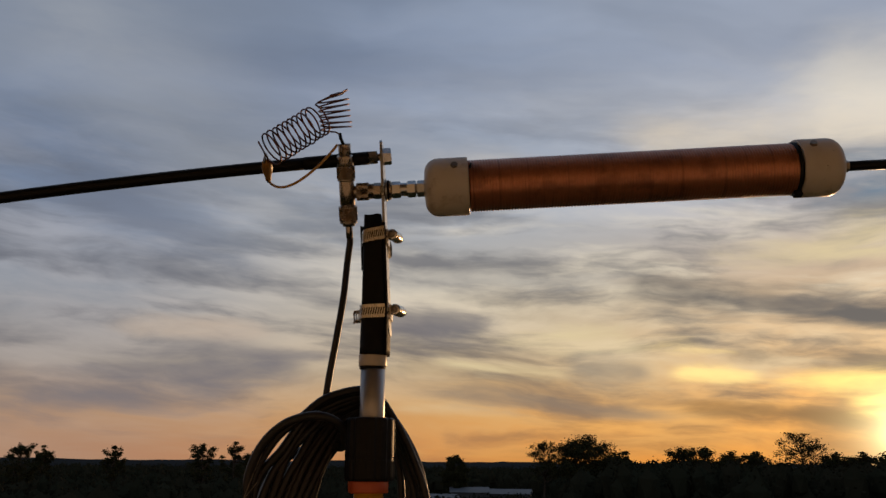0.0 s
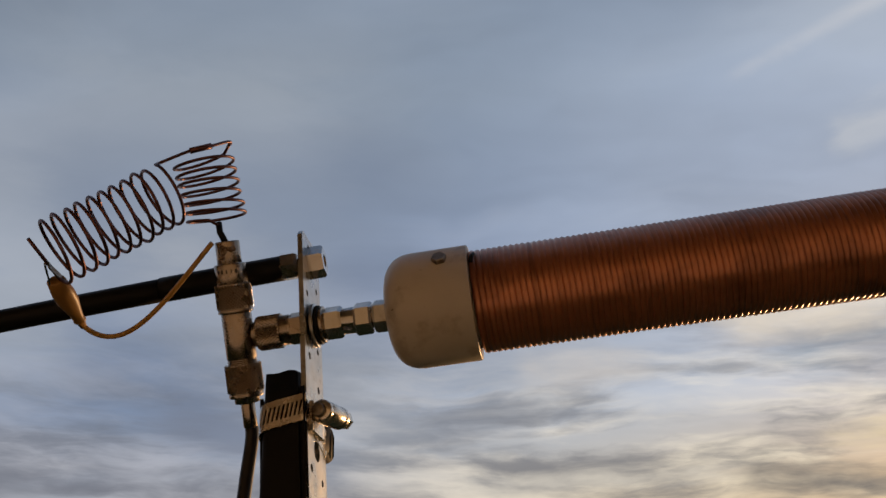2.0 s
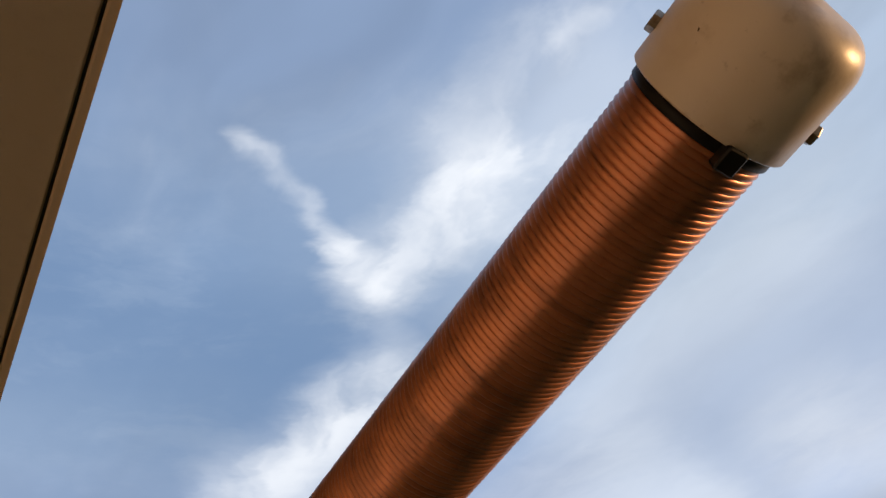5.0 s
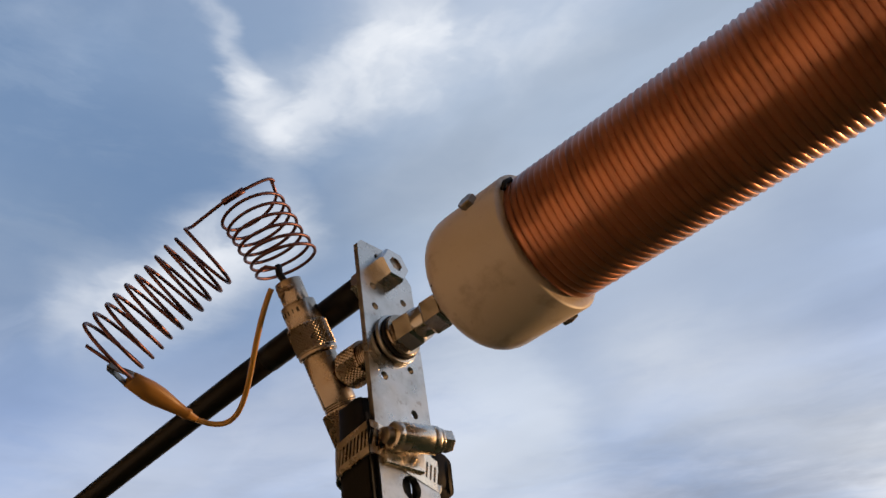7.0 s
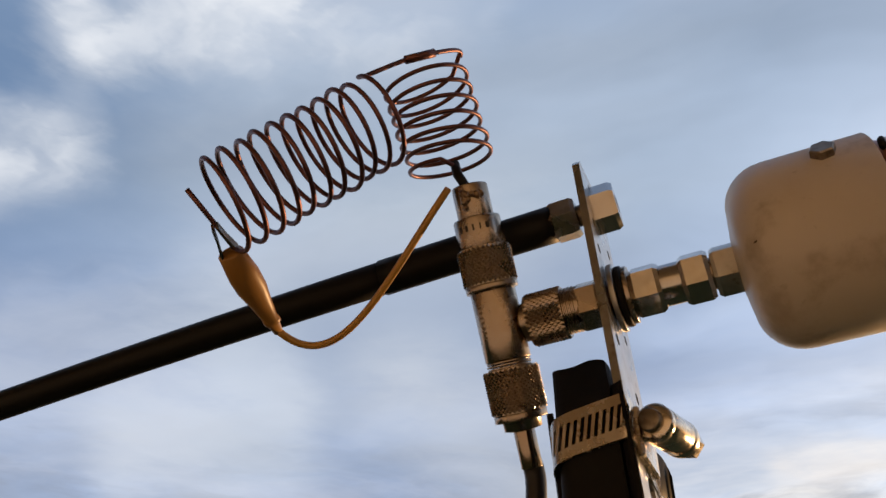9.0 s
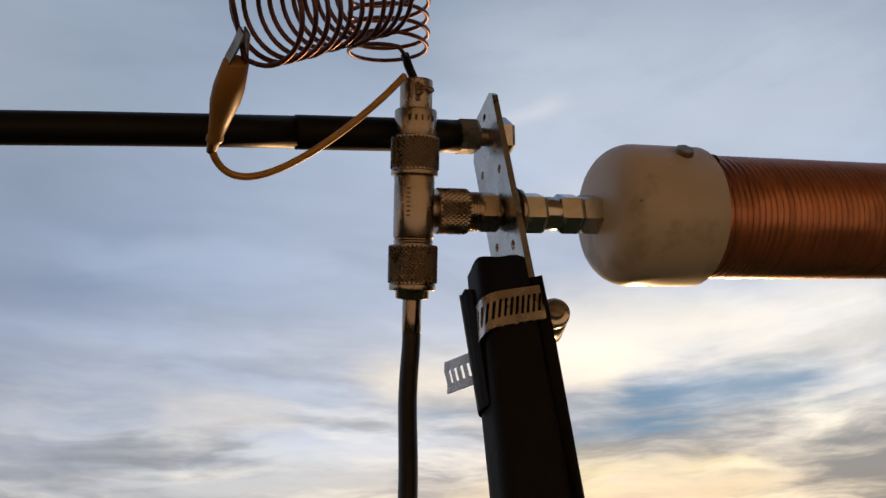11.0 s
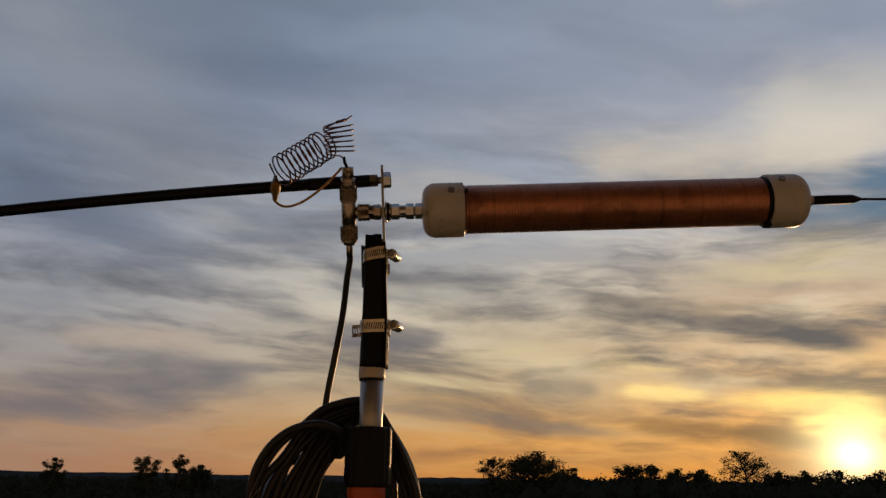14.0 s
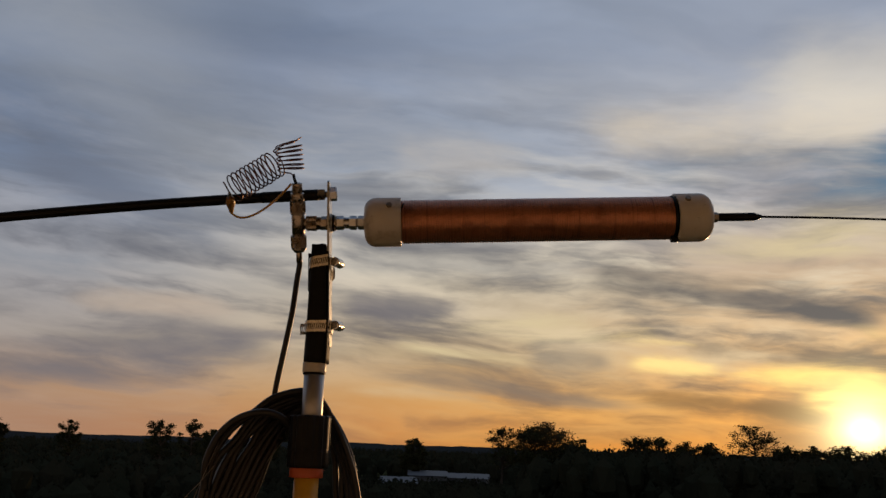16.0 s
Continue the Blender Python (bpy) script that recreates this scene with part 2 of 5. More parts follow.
FEATURES = [
    # deep blue high in the west, paler air beside it and over the mast
    ((-0.72, 0.10, 0.69), (-0.68, 0.38, 0.62), 0.34, 0.85, (0.085, 0.145, 0.255)),
    ((-0.50, 0.74, 0.46), (-0.28, 0.80, 0.53), 0.22, 0.6, (0.42, 0.455, 0.50)),
    ((-0.45, 0.62, 0.62), (-0.12, 0.70, 0.70), 0.22, 0.18, (0.38, 0.42, 0.48)),
    ((0.36, 0.70, 0.61), (0.62, 0.58, 0.53), 0.20, 0.6, (0.50, 0.55, 0.63)),
    # thin hook and broad plume high up
    ((-0.54, 0.266, 0.798), (-0.574, 0.386, 0.722), 0.030, 0.55, WHITE),
    ((-0.574, 0.386, 0.722), (-0.582, 0.44, 0.685), 0.034, 0.6, WHITE),
    ((-0.581, 0.43, 0.69), (-0.433, 0.499, 0.751), 0.075, 0.68, WHITE),
    ((-0.433, 0.499, 0.751), (-0.28, 0.56, 0.78), 0.14, 0.75, WHITE),
    ((-0.778, 0.35, 0.52), (-0.649, 0.476, 0.594), 0.085, 0.8, WHITE),
    # pale sheet lower on
    ((-0.70, 0.64, 0.32), (-0.46, 0.78, 0.42), 0.15, 0.42, (0.52, 0.55, 0.59)),
    ((-0.52, 0.68, 0.52), (-0.28, 0.78, 0.56), 0.11, 0.2, (0.46, 0.49, 0.54)),
    ((-0.82, 0.43, 0.38), (-0.64, 0.66, 0.39), 0.14, 0.4, (0.48, 0.50, 0.54)),
    # blue-grey air over the left of the woods
    ((-0.461, 0.742, 0.487), (-0.216, 0.828, 0.518), 0.13, 0.5, (0.135, 0.185, 0.29)),
    ((-0.447, 0.850, 0.280), (-0.190, 0.956, 0.224), 0.055, 0.7, (0.19, 0.215, 0.28)),
    ((-0.387, 0.816, 0.430), (-0.221, 0.930, 0.293), 0.12, 0.4, (0.48, 0.50, 0.53)),
    # vapour trails
    ((0.206, 0.795, 0.571), (0.391, 0.692, 0.607), 0.015, 0.7, (0.56, 0.58, 0.63)),
    ((0.336, 0.798, 0.500), (0.503, 0.693, 0.516), 0.034, 0.7, (0.54, 0.56, 0.60)),
    # lit bank, the clear gap under it
    ((0.149, 0.926, 0.348), (0.514, 0.790, 0.334), 0.052, 0.7, (0.92, 0.79, 0.62)),
    ((-0.047, 0.945, 0.323), (0.138, 0.937, 0.321), 0.039, 0.6, (0.60, 0.56, 0.53)),
    ((0.397, 0.836, 0.380), (0.645, 0.684, 0.341), 0.084, 0.5, (1.15, 1.02, 0.80)),
    ((0.202, 0.934, 0.293), (0.558, 0.781, 0.281), 0.036, 1.0, (0.15, 0.25, 0.36)),
    ((0.420, 0.860, 0.289), (0.671, 0.684, 0.286), 0.055, 0.8, (0.15, 0.25, 0.36)),
    # pale wisps over the grey
    ((-0.100, 0.975, 0.199), (0.230, 0.952, 0.201), 0.022, 0.75, (0.66, 0.61, 0.53)),
    ((0.247, 0.943, 0.223), (0.467, 0.858, 0.212), 0.022, 0.8, (0.92, 0.75, 0.44)),
    ((-0.390, 0.910, 0.141), (-0.178, 0.975, 0.132), 0.019, 0.75, (0.66, 0.53, 0.42)),
    ((-0.425, 0.905, 0.035), (-0.203, 0.978, 0.053), 0.019, 0.5, (0.62, 0.42, 0.29)),
    ((0.025, 0.990, 0.135), (0.220, 0.967, 0.129), 0.019, 0.85, (0.92, 0.75, 0.44)),
    ((-0.038, 0.993, 0.114), (0.134, 0.986, 0.094), 0.014, 0.8, (0.92, 0.75, 0.44)),
    ((-0.093, 0.994, 0.058), (0.098, 0.994, 0.058), 0.013, 0.6, (0.85, 0.60, 0.33)),
    ((0.359, 0.902, 0.239), (0.612, 0.766, 0.199), 0.039, 0.7, (0.92, 0.75, 0.44)),
    # dark drawn-out clouds
    ((0.164, 0.968, 0.199), (0.330, 0.931, 0.165), 0.035, 1.0, (0.20, 0.18, 0.165)),
    ((0.278, 0.947, 0.178), (0.488, 0.866, 0.131), 0.030, 1.0, (0.20, 0.18, 0.165)),
    ((-0.050, 0.987, 0.157), (0.041, 0.989, 0.147), 0.023, 0.55, (0.25, 0.235, 0.215)),
    ((0.110, 0.989, 0.111), (0.220, 0.971, 0.095), 0.026, 0.55, (0.25, 0.235, 0.215)),
    ((-0.111, 0.997, 0.086), (0.275, 0.968, 0.042), 0.022, 0.7, (0.30, 0.24, 0.19)),
    ((-0.465, 0.887, 0.090), (-0.147, 0.990, 0.097), 0.031, 0.85, (0.22, 0.205, 0.225)),
    ((-0.492, 0.873, 0.055), (-0.227, 0.975, 0.071), 0.026, 0.7, (0.22, 0.205, 0.225)),
    ((-0.358, 0.929, 0.115), (-0.120, 0.990, 0.112), 0.019, 0.6, (0.22, 0.205, 0.225)),
    ((0.264, 0.962, 0.122), (0.557, 0.832, 0.092), 0.022, 0.9, (0.30, 0.22, 0.15)),
    ((0.205, 0.981, 0.066), (0.464, 0.889, 0.040), 0.018, 0.9, (0.40, 0.22, 0.09)),
    ((-0.107, 0.985, 0.150), (0.065, 0.987, 0.153), 0.035, 0.7, (0.22, 0.205, 0.225)),
    # golden bars beside the sun
    ((0.183, 0.974, 0.129), (0.492, 0.862, 0.121), 0.018, 0.9, (1.6, 1.15, 0.42)),
    ((0.319, 0.944, 0.086), (0.500, 0.862, 0.083), 0.022, 0.95, (1.7, 1.15, 0.34)),
    ((0.220, 0.970, 0.099), (0.335, 0.938, 0.094), 0.014, 0.8, (1.6, 1.15, 0.42)),
    ((0.098, 0.995, 0.037), (0.387, 0.921, 0.038), 0.014, 0.8, (1.25, 0.62, 0.16)),
    ((0.387, 0.920, 0.062), (0.499, 0.864, 0.065), 0.018, 0.9, (1.7, 1.15, 0.34)),
]
GLOW = [(3.4, 0.10, (0.50, 0.165, 0.025)), (1.5, 0.055, (1.5, 0.85, 0.18))]
DISC = (1.2, 0.022, (5.0, 4.2, 2.1))
make_sky()

sun_data = bpy.data.lights.new("sun", "SUN")
sun_data.energy, sun_data.angle, sun_data.color = 1.8, radians(0.8), (1.0, 0.56, 0.25)
sun = new("sun", sun_data)
sun.matrix_world = look(tuple(SUN_DIR * 60 + Vector((0, 0, 2))), (0, 0, 2))


# ---- materials ----
def material(name, colour, rough=0.5, metal=0.0, spots=(), bump=(), coat=0.0, rough_var=0.0, scale_axis=None, spec=0.5):
    """A surface with layers of colour variation (scale, amount, colour) and relief (scale, strength, depth)."""
    m = bpy.data.materials.new(name)
    m.use_nodes = True
    g = Graph(m.node_tree)
    b = m.node_tree.nodes["Principled BSDF"]
    co = g.put("ShaderNodeTexCoord").outputs["Object"]
    if scale_axis:
        co = g.vec("MULTIPLY", co, scale_axis)
    c = g.mix(0.0, colour, colour)
    for i, (scale, lo, hi, amount, tint) in enumerate(spots):
        n = g.noise(g.vec("ADD", co, (i * 3.7, i * 1.9, i * 5.3)), scale, 5.0, 0.6)[0]
        c = g.mix(g.math("MULTIPLY", g.span(n, lo, hi), amount), c, tint)
    g.wire(b.inputs["Base Color"], c)
    b.inputs["Metallic"].default_value = metal
    b.inputs["Specular IOR Level"].default_value = spec
    b.inputs["Coat Weight"].default_value = coat
    if rough_var:
        n = g.noise(co, spots[0][0] * 0.7 if spots else 60.0, 4.0, 0.6)[0]
        g.wire(b.inputs["Roughness"], g.span(n, 0.3, 0.7, max(0.03, rough - rough_var), min(1.0, rough + rough_var)))
    else:
        b.inputs["Roughness"].default_value = rough
    normal = None
    for scale, strength, depth in bump:
        node = g.put("ShaderNodeBump")
        node.inputs["Strength"].default_value = strength
        node.inputs["Distance"].default_value = depth
        g.wire(node.inputs["Height"], g.noise(co, scale, 5.0, 0.6)[0])
        if normal is not None:
            g.wire(node.inputs["Normal"], normal)
        normal = node.outputs[0]
    if normal is not None:
        g.wire(b.inputs["Normal"], normal)
    return m


def copper_material():
    """Enamelled copper wire with darker burnt turns and short scuffs along the coil."""
    m = material("enamelled_copper", (0.50, 0.198, 0.102), 0.36, 0.75, spots=[(140, 0.5, 0.75, 0.4, (0.34, 0.12, 0.05)), (900, 0.5, 0.8, 0.2, (0.56, 0.25, 0.12))], rough_var=0.08)
    g = Graph(m.node_tree)
    b = m.node_tree.nodes["Principled BSDF"]
    link = b.inputs["Base Color"].links[0].from_socket
    co = g.put("ShaderNodeTexCoord").outputs["Object"]
    turns = g.noise(g.vec("MULTIPLY", co, (4.0, 4.0, 200.0)), 1.0, 3.0, 0.6)[0]
    c = g.mix(g.math("MULTIPLY", g.span(turns, 0.53, 0.66), 0.42), link, (0.17, 0.065, 0.034))
    rows = g.noise(g.vec("MULTIPLY", co, (160.0, 160.0, 14.0)), 1.0, 2.0, 0.5)[0]
    c = g.mix(g.math("MULTIPLY", g.span(rows, 0.66, 0.76), 0.4), c, (0.16, 0.06, 0.035))
    # burnt patches over part of the turns
    burnt = g.noise(g.vec("MULTIPLY", co, (38.0, 38.0, 24.0)), 1.0, 3.0, 0.55)[0]
    c = g.mix(g.math("MULTIPLY", g.span(burnt, 0.5, 0.66), 0.55), c, (0.19, 0.07, 0.036))
    g.wire(b.inputs["Base Color"], c)
    b.inputs["Coat Weight"].default_value = 0.3
    b.inputs["Coat Roughness"].default_value = 0.3
    return m


COPPER = copper_material()
THIN_COPPER = material("bare_copper_wire", (0.16, 0.072, 0.064), 0.42, 0.85, spots=[(220, 0.45, 0.7, 0.4, (0.09, 0.048, 0.045)), (60, 0.5, 0.7, 0.45, (0.25, 0.11, 0.09))])
PVC = material("aged_white_pvc", (0.56, 0.50, 0.42), 0.42, 0.0, spots=[(35, 0.5, 0.75, 0.45, (0.46, 0.38, 0.30)), (48, 0.53, 0.68, 0.75, (0.31, 0.25, 0.19)), (320, 0.64, 0.74, 0.4, (0.28, 0.23, 0.18)), (14, 0.5, 0.7, 0.35, (0.47, 0.40, 0.32))], bump=[(500, 0.15, 0.0004)], rough_var=0.12)
SCUFF = material("dark_scuff", (0.10, 0.075, 0.055), 0.7)
NICKEL = material("nickel_plate", (0.37, 0.31, 0.25), 0.27, 1.0, spots=[(120, 0.5, 0.72, 0.65, (0.34, 0.26, 0.18)), (600, 0.5, 0.75, 0.3, (0.3, 0.25, 0.2))], rough_var=0.12, bump=[(900, 0.1, 0.0002)])
ZINC = material("galvanised_steel", (0.47, 0.46, 0.44), 0.30, 1.0, spots=[(45, 0.5, 0.7, 0.4, (0.72, 0.71, 0.69)), (90, 0.45, 0.7, 0.6, (0.30, 0.285, 0.26)), (300, 0.58, 0.7, 0.5, (0.22, 0.18, 0.14))], bump=[(160, 0.10, 0.0004)], rough_var=0.12)
STEEL = material("stainless_band", (0.66, 0.60, 0.52), 0.26, 1.0, spots=[(200, 0.5, 0.7, 0.35, (0.40, 0.34, 0.28))], rough_var=0.1)
BRIGHT_STEEL = material("bright_hex_steel", (0.54, 0.52, 0.50), 0.2, 1.0, spots=[(250, 0.5, 0.75, 0.35, (0.42, 0.38, 0.33))], rough_var=0.08)
SCREW = material("dull_screw", (0.30, 0.26, 0.21), 0.42, 1.0, spots=[(400, 0.45, 0.7, 0.6, (0.14, 0.10, 0.08))], rough_var=0.12)
RUBBER = material("black_rubber", (0.008, 0.0075, 0.0075), 0.6, 0.0, spots=[(90, 0.5, 0.75, 0.5, (0.015, 0.014, 0.013))], bump=[(300, 0.3, 0.0006), (40, 0.2, 0.002)], spec=0.16)
SHRINK = material("black_heat_shrink", (0.008, 0.008, 0.0085), 0.45, 0.0, spots=[(60, 0.5, 0.75, 0.5, (0.014, 0.013, 0.013))], bump=[(250, 0.25, 0.0005)], spec=0.16)
PLASTIC = material("black_plastic", (0.008, 0.0075, 0.0075), 0.42, 0.0, spots=[(70, 0.5, 0.7, 0.5, (0.015, 0.014, 0.013))], bump=[(600, 0.2, 0.0003)], spec=0.16)
COAX = material("black_coax_jacket", (0.018, 0.016, 0.016), 0.38, 0.0, spots=[(80, 0.5, 0.75, 0.6, (0.034, 0.029, 0.027))], bump=[(200, 0.15, 0.0004)], spec=0.32)
ALU = material("brushed_aluminium", (0.44, 0.41, 0.385), 0.42, 1.0, spots=[(30, 0.5, 0.7, 0.3, (0.48, 0.46, 0.44))], bump=[(400, 0.15, 0.0003)], scale_axis=(1, 1, 0.1))
COLLAR = material("pale_plastic_collar", (0.55, 0.47, 0.37), 0.42, 0.0, spots=[(70, 0.5, 0.7, 0.5, (0.42, 0.35, 0.27))])
ORANGE = material("red_orange_plastic", (0.50, 0.085, 0.022), 0.42, 0.0, spots=[(60, 0.5, 0.7, 0.4, (0.36, 0.055, 0.018))])
YELLOW = material("yellow_fibreglass", (0.68, 0.38, 0.035), 0.38, 0.0, spots=[(40, 0.5, 0.7, 0.4, (0.52, 0.28, 0.03))], bump=[(200, 0.15, 0.0005)])
BOOT = material("yellow_vinyl_boot", (0.34, 0.17, 0.04), 0.42, 0.0, spots=[(120, 0.5, 0.72, 0.5, (0.33, 0.16, 0.035))], bump=[(200, 0.2, 0.0005)])
LEAD = material("yellow_wire_jacket", (0.50, 0.27, 0.06), 0.45, 0.0, spots=[(150, 0.5, 0.72, 0.45, (0.34, 0.17, 0.04))])
SOLDER = material("solder_and_flux", (0.34, 0.25, 0.17), 0.4, 0.8, spots=[(900, 0.45, 0.65, 0.7, (0.12, 0.07, 0.04))], bump=[(900, 0.6, 0.001)])
CORD = material("pale_cord", (0.26, 0.23, 0.20), 0.8)
INK = material("black_print", (0.02, 0.018, 0.016), 0.5)
ENGRAVED = material("engraved_mark", (0.20, 0.16, 0.12), 0.5, 0.8)
SOFFIT = material("painted_soffit", (0.50, 0.42, 0.33), 0.65, 0.0, spots=[(1.5, 0.45, 0.7, 0.25, (0.37, 0.30, 0.23)), (60, 0.5, 0.8, 0.2, (0.34, 0.27, 0.20))], bump=[(90, 0.1, 0.001)])
FASCIA = material("painted_fascia", (0.58, 0.47, 0.35), 0.5, 0.0, spots=[(3, 0.45, 0.7, 0.3, (0.50, 0.39, 0.28)), (120, 0.5, 0.8, 0.2, (0.44, 0.34, 0.25))], bump=[(90, 0.1, 0.001)])
SIDING = material("pale_siding", (0.56, 0.54, 0.51), 0.6, 0.0, spots=[(1.2, 0.45, 0.7, 0.3, (0.50, 0.475, 0.44)), (30, 0.5, 0.8, 0.2, (0.46, 0.44, 0.41))])
SHINGLE = material("dark_shingle", (0.10, 0.09, 0.085), 0.85, 0.0, spots=[(4, 0.45, 0.7, 0.5, (0.06, 0.055, 0.05))], bump=[(8, 0.6, 0.02)])
GROUND = material("rough_grass", (0.055, 0.058, 0.026), 0.95, 0.0, spots=[(0.02, 0.4, 0.6, 0.6, (0.035, 0.045, 0.02)), (0.6, 0.45, 0.7, 0.5, (0.085, 0.07, 0.035)), (12, 0.5, 0.7, 0.4, (0.03, 0.032, 0.016))], bump=[(3, 0.5, 0.1)], spec=0.0)
FOREST = material("dark_woods", (0.026, 0.027, 0.016), 0.95, 0.0, spots=[(0.05, 0.4, 0.6, 0.6, (0.034, 0.027, 0.016)), (0.6, 0.5, 0.7, 0.5, (0.017, 0.019, 0.011))], spec=0.0)
# distance haze is mixed into this colour: paler and greyer than the near woods
RIDGE = material("hazy_far_woods", (0.035, 0.034, 0.034), 0.95, 0.0, spots=[(0.01, 0.4, 0.6, 0.5, (0.042, 0.045, 0.04))], spec=0.0)
LEAF = material("leaf", (0.040, 0.042, 0.018), 0.7, 0.0, spots=[(0.8, 0.45, 0.6, 0.6, (0.075, 0.055, 0.022))], spec=0.0)
BARK = material("bark", (0.09, 0.065, 0.045), 0.9, 0.0, spots=[(2, 0.45, 0.65, 0.6, (0.05, 0.036, 0.026))], bump=[(12, 0.5, 0.03)], spec=0.0)
METAL_ROOF = material("pale_metal_roof", (0.085, 0.09, 0.10), 0.7, 0.0, spots=[(0.1, 0.4, 0.65, 0.5, (0.06, 0.065, 0.07))])
BLOCK = material("grey_block_wall", (0.10, 0.09, 0.08), 0.85, 0.0, spots=[(0.4, 0.4, 0.65, 0.4, (0.07, 0.065, 0.06))])
DARK_GLASS = material("dark_window", (0.02, 0.022, 0.026), 0.1)
WHITE_WALL = material("white_shed_wall", (0.72, 0.70, 0.66), 0.6, 0.0, spots=[(0.6, 0.4, 0.65, 0.3, (0.6, 0.57, 0.52))])

# ---- building helpers ----
def part(name, bm, material, parent, label="", smooth=True, at=None):
    """Links a bmesh as one mesh object under its thing (or on its own, with parent None)."""
    me = bpy.data.meshes.new(name)
    bm.normal_update()
    bm.to_mesh(me)
    bm.free()
    me.materials.append(material)
    me.polygons.foreach_set("use_smooth", [smooth] * len(me.polygons))
    ob = new(name, me)
    ob.parent = parent
    if at is not None:
        ob.matrix_basis = at
    if label:
        ob["label"] = label
    return ob


def thing(name, m, label, category, group=""):
    """An Empty at the base of a thing, to hold its parts."""
    ob = new(name)
    ob.empty_display_size = 0.01
    ob.matrix_basis = m
    return tagged(ob, label, category, group)


def along(p, way, up=(0, 0, 1)):
    """A pose at p whose z axis runs along way and whose x axis leans to up."""
    z = Vector(way).normalized()
    x = Vector(up) - z * Vector(up).dot(z)
    if x.length < 1e-6:
        x = Vector((1, 0, 0)) - z * z.x
    x.normalize()
    y = z.cross(x)
    return Matrix(((x.x, y.x, z.x, p[0]), (x.y, y.y, z.y, p[1]), (x.z, y.z, z.z, p[2]), (0, 0, 0, 1)))


def lathe(profile, segments=40, m=None, bm=None, closed=True):
    """Turns a profile of (height, radius) about z. Sharp corners are doubled by tiny steps."""
    bm = bm or bmesh.new()
    rings = []
    for h, r in profile:
        rings.append([bm.verts.new((r * math.cos(2 * math.pi * k / segments), r * math.sin(2 * math.pi * k / segments), h)) for k in range(segments)])
    for a, b in zip(rings, rings[1:]):
        for k in range(segments):
            n = (k + 1) % segments
            bm.faces.new((a[k], a[n], b[n], b[k]))
    if closed:
        bm.faces.new(rings[0][::-1])
        bm.faces.new(rings[-1])
    if m is not None:
        bmesh.ops.transform(bm, matrix=m, verts=[v for ring in rings for v in ring])
    return bm


def drum(h0, h1, r, bevel=0.0004):
    """Profile of a drum with eased edges."""
    e = min(bevel, (h1 - h0) * 0.3)
    return [(h0, r - e), (h0 + e * 0.3, r - e * 0.3), (h0 + e, r), (h1 - e, r), (h1 - e * 0.3, r - e * 0.3), (h1, r - e)]


def hexagon(h0, h1, r, m=None, bm=None, bore=0.0):
    """A hexagon nut whose corners are eased at both ends; bore: a hole through it."""
    bm = bm or bmesh.new()
    e = (h1 - h0) * 0.14
    made = []
    rows = []
    for h, f in ((h0, 0.9), (h0 + e, 1.0), (h1 - e, 1.0), (h1, 0.9)):
        rows.append([bm.verts.new((r * f * math.cos(math.pi * k / 3 + 0.2), r * f * math.sin(math.pi * k / 3 + 0.2), h)) for k in range(6)])
        made += rows[-1]
    for a, b in zip(rows, rows[1:]):
        for k in range(6):
            bm.faces.new((a[k], a[(k + 1) % 6], b[(k + 1) % 6], b[k]))
    if bore:
        inner = []
        for h in (h0, h1):
            inner.append([bm.verts.new((bore * math.cos(math.pi * k / 3 + 0.2), bore * math.sin(math.pi * k / 3 + 0.2), h)) for k in range(6)])
            made += inner[-1]
        for k in range(6):
            n = (k + 1) % 6
            bm.faces.new((rows[0][n], rows[0][k], inner[0][k], inner[0][n]))
            bm.faces.new((rows[-1][k], rows[-1][n], inner[1][n], inner[1][k]))
            bm.faces.new((inner[0][n], inner[0][k], inner[1][k], inner[1][n]))
    else:
        bm.faces.new(rows[0][::-1])
        bm.faces.new(rows[-1])
    if m is not None:
        bmesh.ops.transform(bm, matrix=m, verts=made)
    return bm


def sweep(points, radius, sides=10, closed=False, bm=None, taper=None):
    """A round cord through the points."""
    bm = bm or bmesh.new()
    pts = [Vector(p) for p in points]
    n = len(pts)
    side = None
    rings = []
    for i, p in enumerate(pts):
        a = pts[(i - 1) % n] if closed or i else pts[0]
        b = pts[(i + 1) % n] if closed or i < n - 1 else pts[-1]
        way = (b - a).normalized()
        if side is None:
            side = way.orthogonal().normalized()
        side = (side - way * side.dot(way)).normalized()
        other = way.cross(side)
        r = radius * (taper(i / (n - 1)) if taper else 1.0)
        rings.append([bm.verts.new(p + (side * math.cos(2 * math.pi * k / sides) + other * math.sin(2 * math.pi * k / sides)) * r) for k in range(sides)])
    for a, b in zip(rings, rings[1:]):
        for k in range(sides):
            bm.faces.new((a[k], a[(k + 1) % sides], b[(k + 1) % sides], b[k]))
    if closed:
        a, b = rings[-1], rings[0]
        best = min(range(sides), key=lambda s: (a[0].co - b[s].co).length)
        for k in range(sides):
            bm.faces.new((a[k], a[(k + 1) % sides], b[(k + 1 + best) % sides], b[(k + best) % sides]))
    else:
        bm.faces.new(rings[0][::-1])
        bm.faces.new(rings[-1])
    return bm


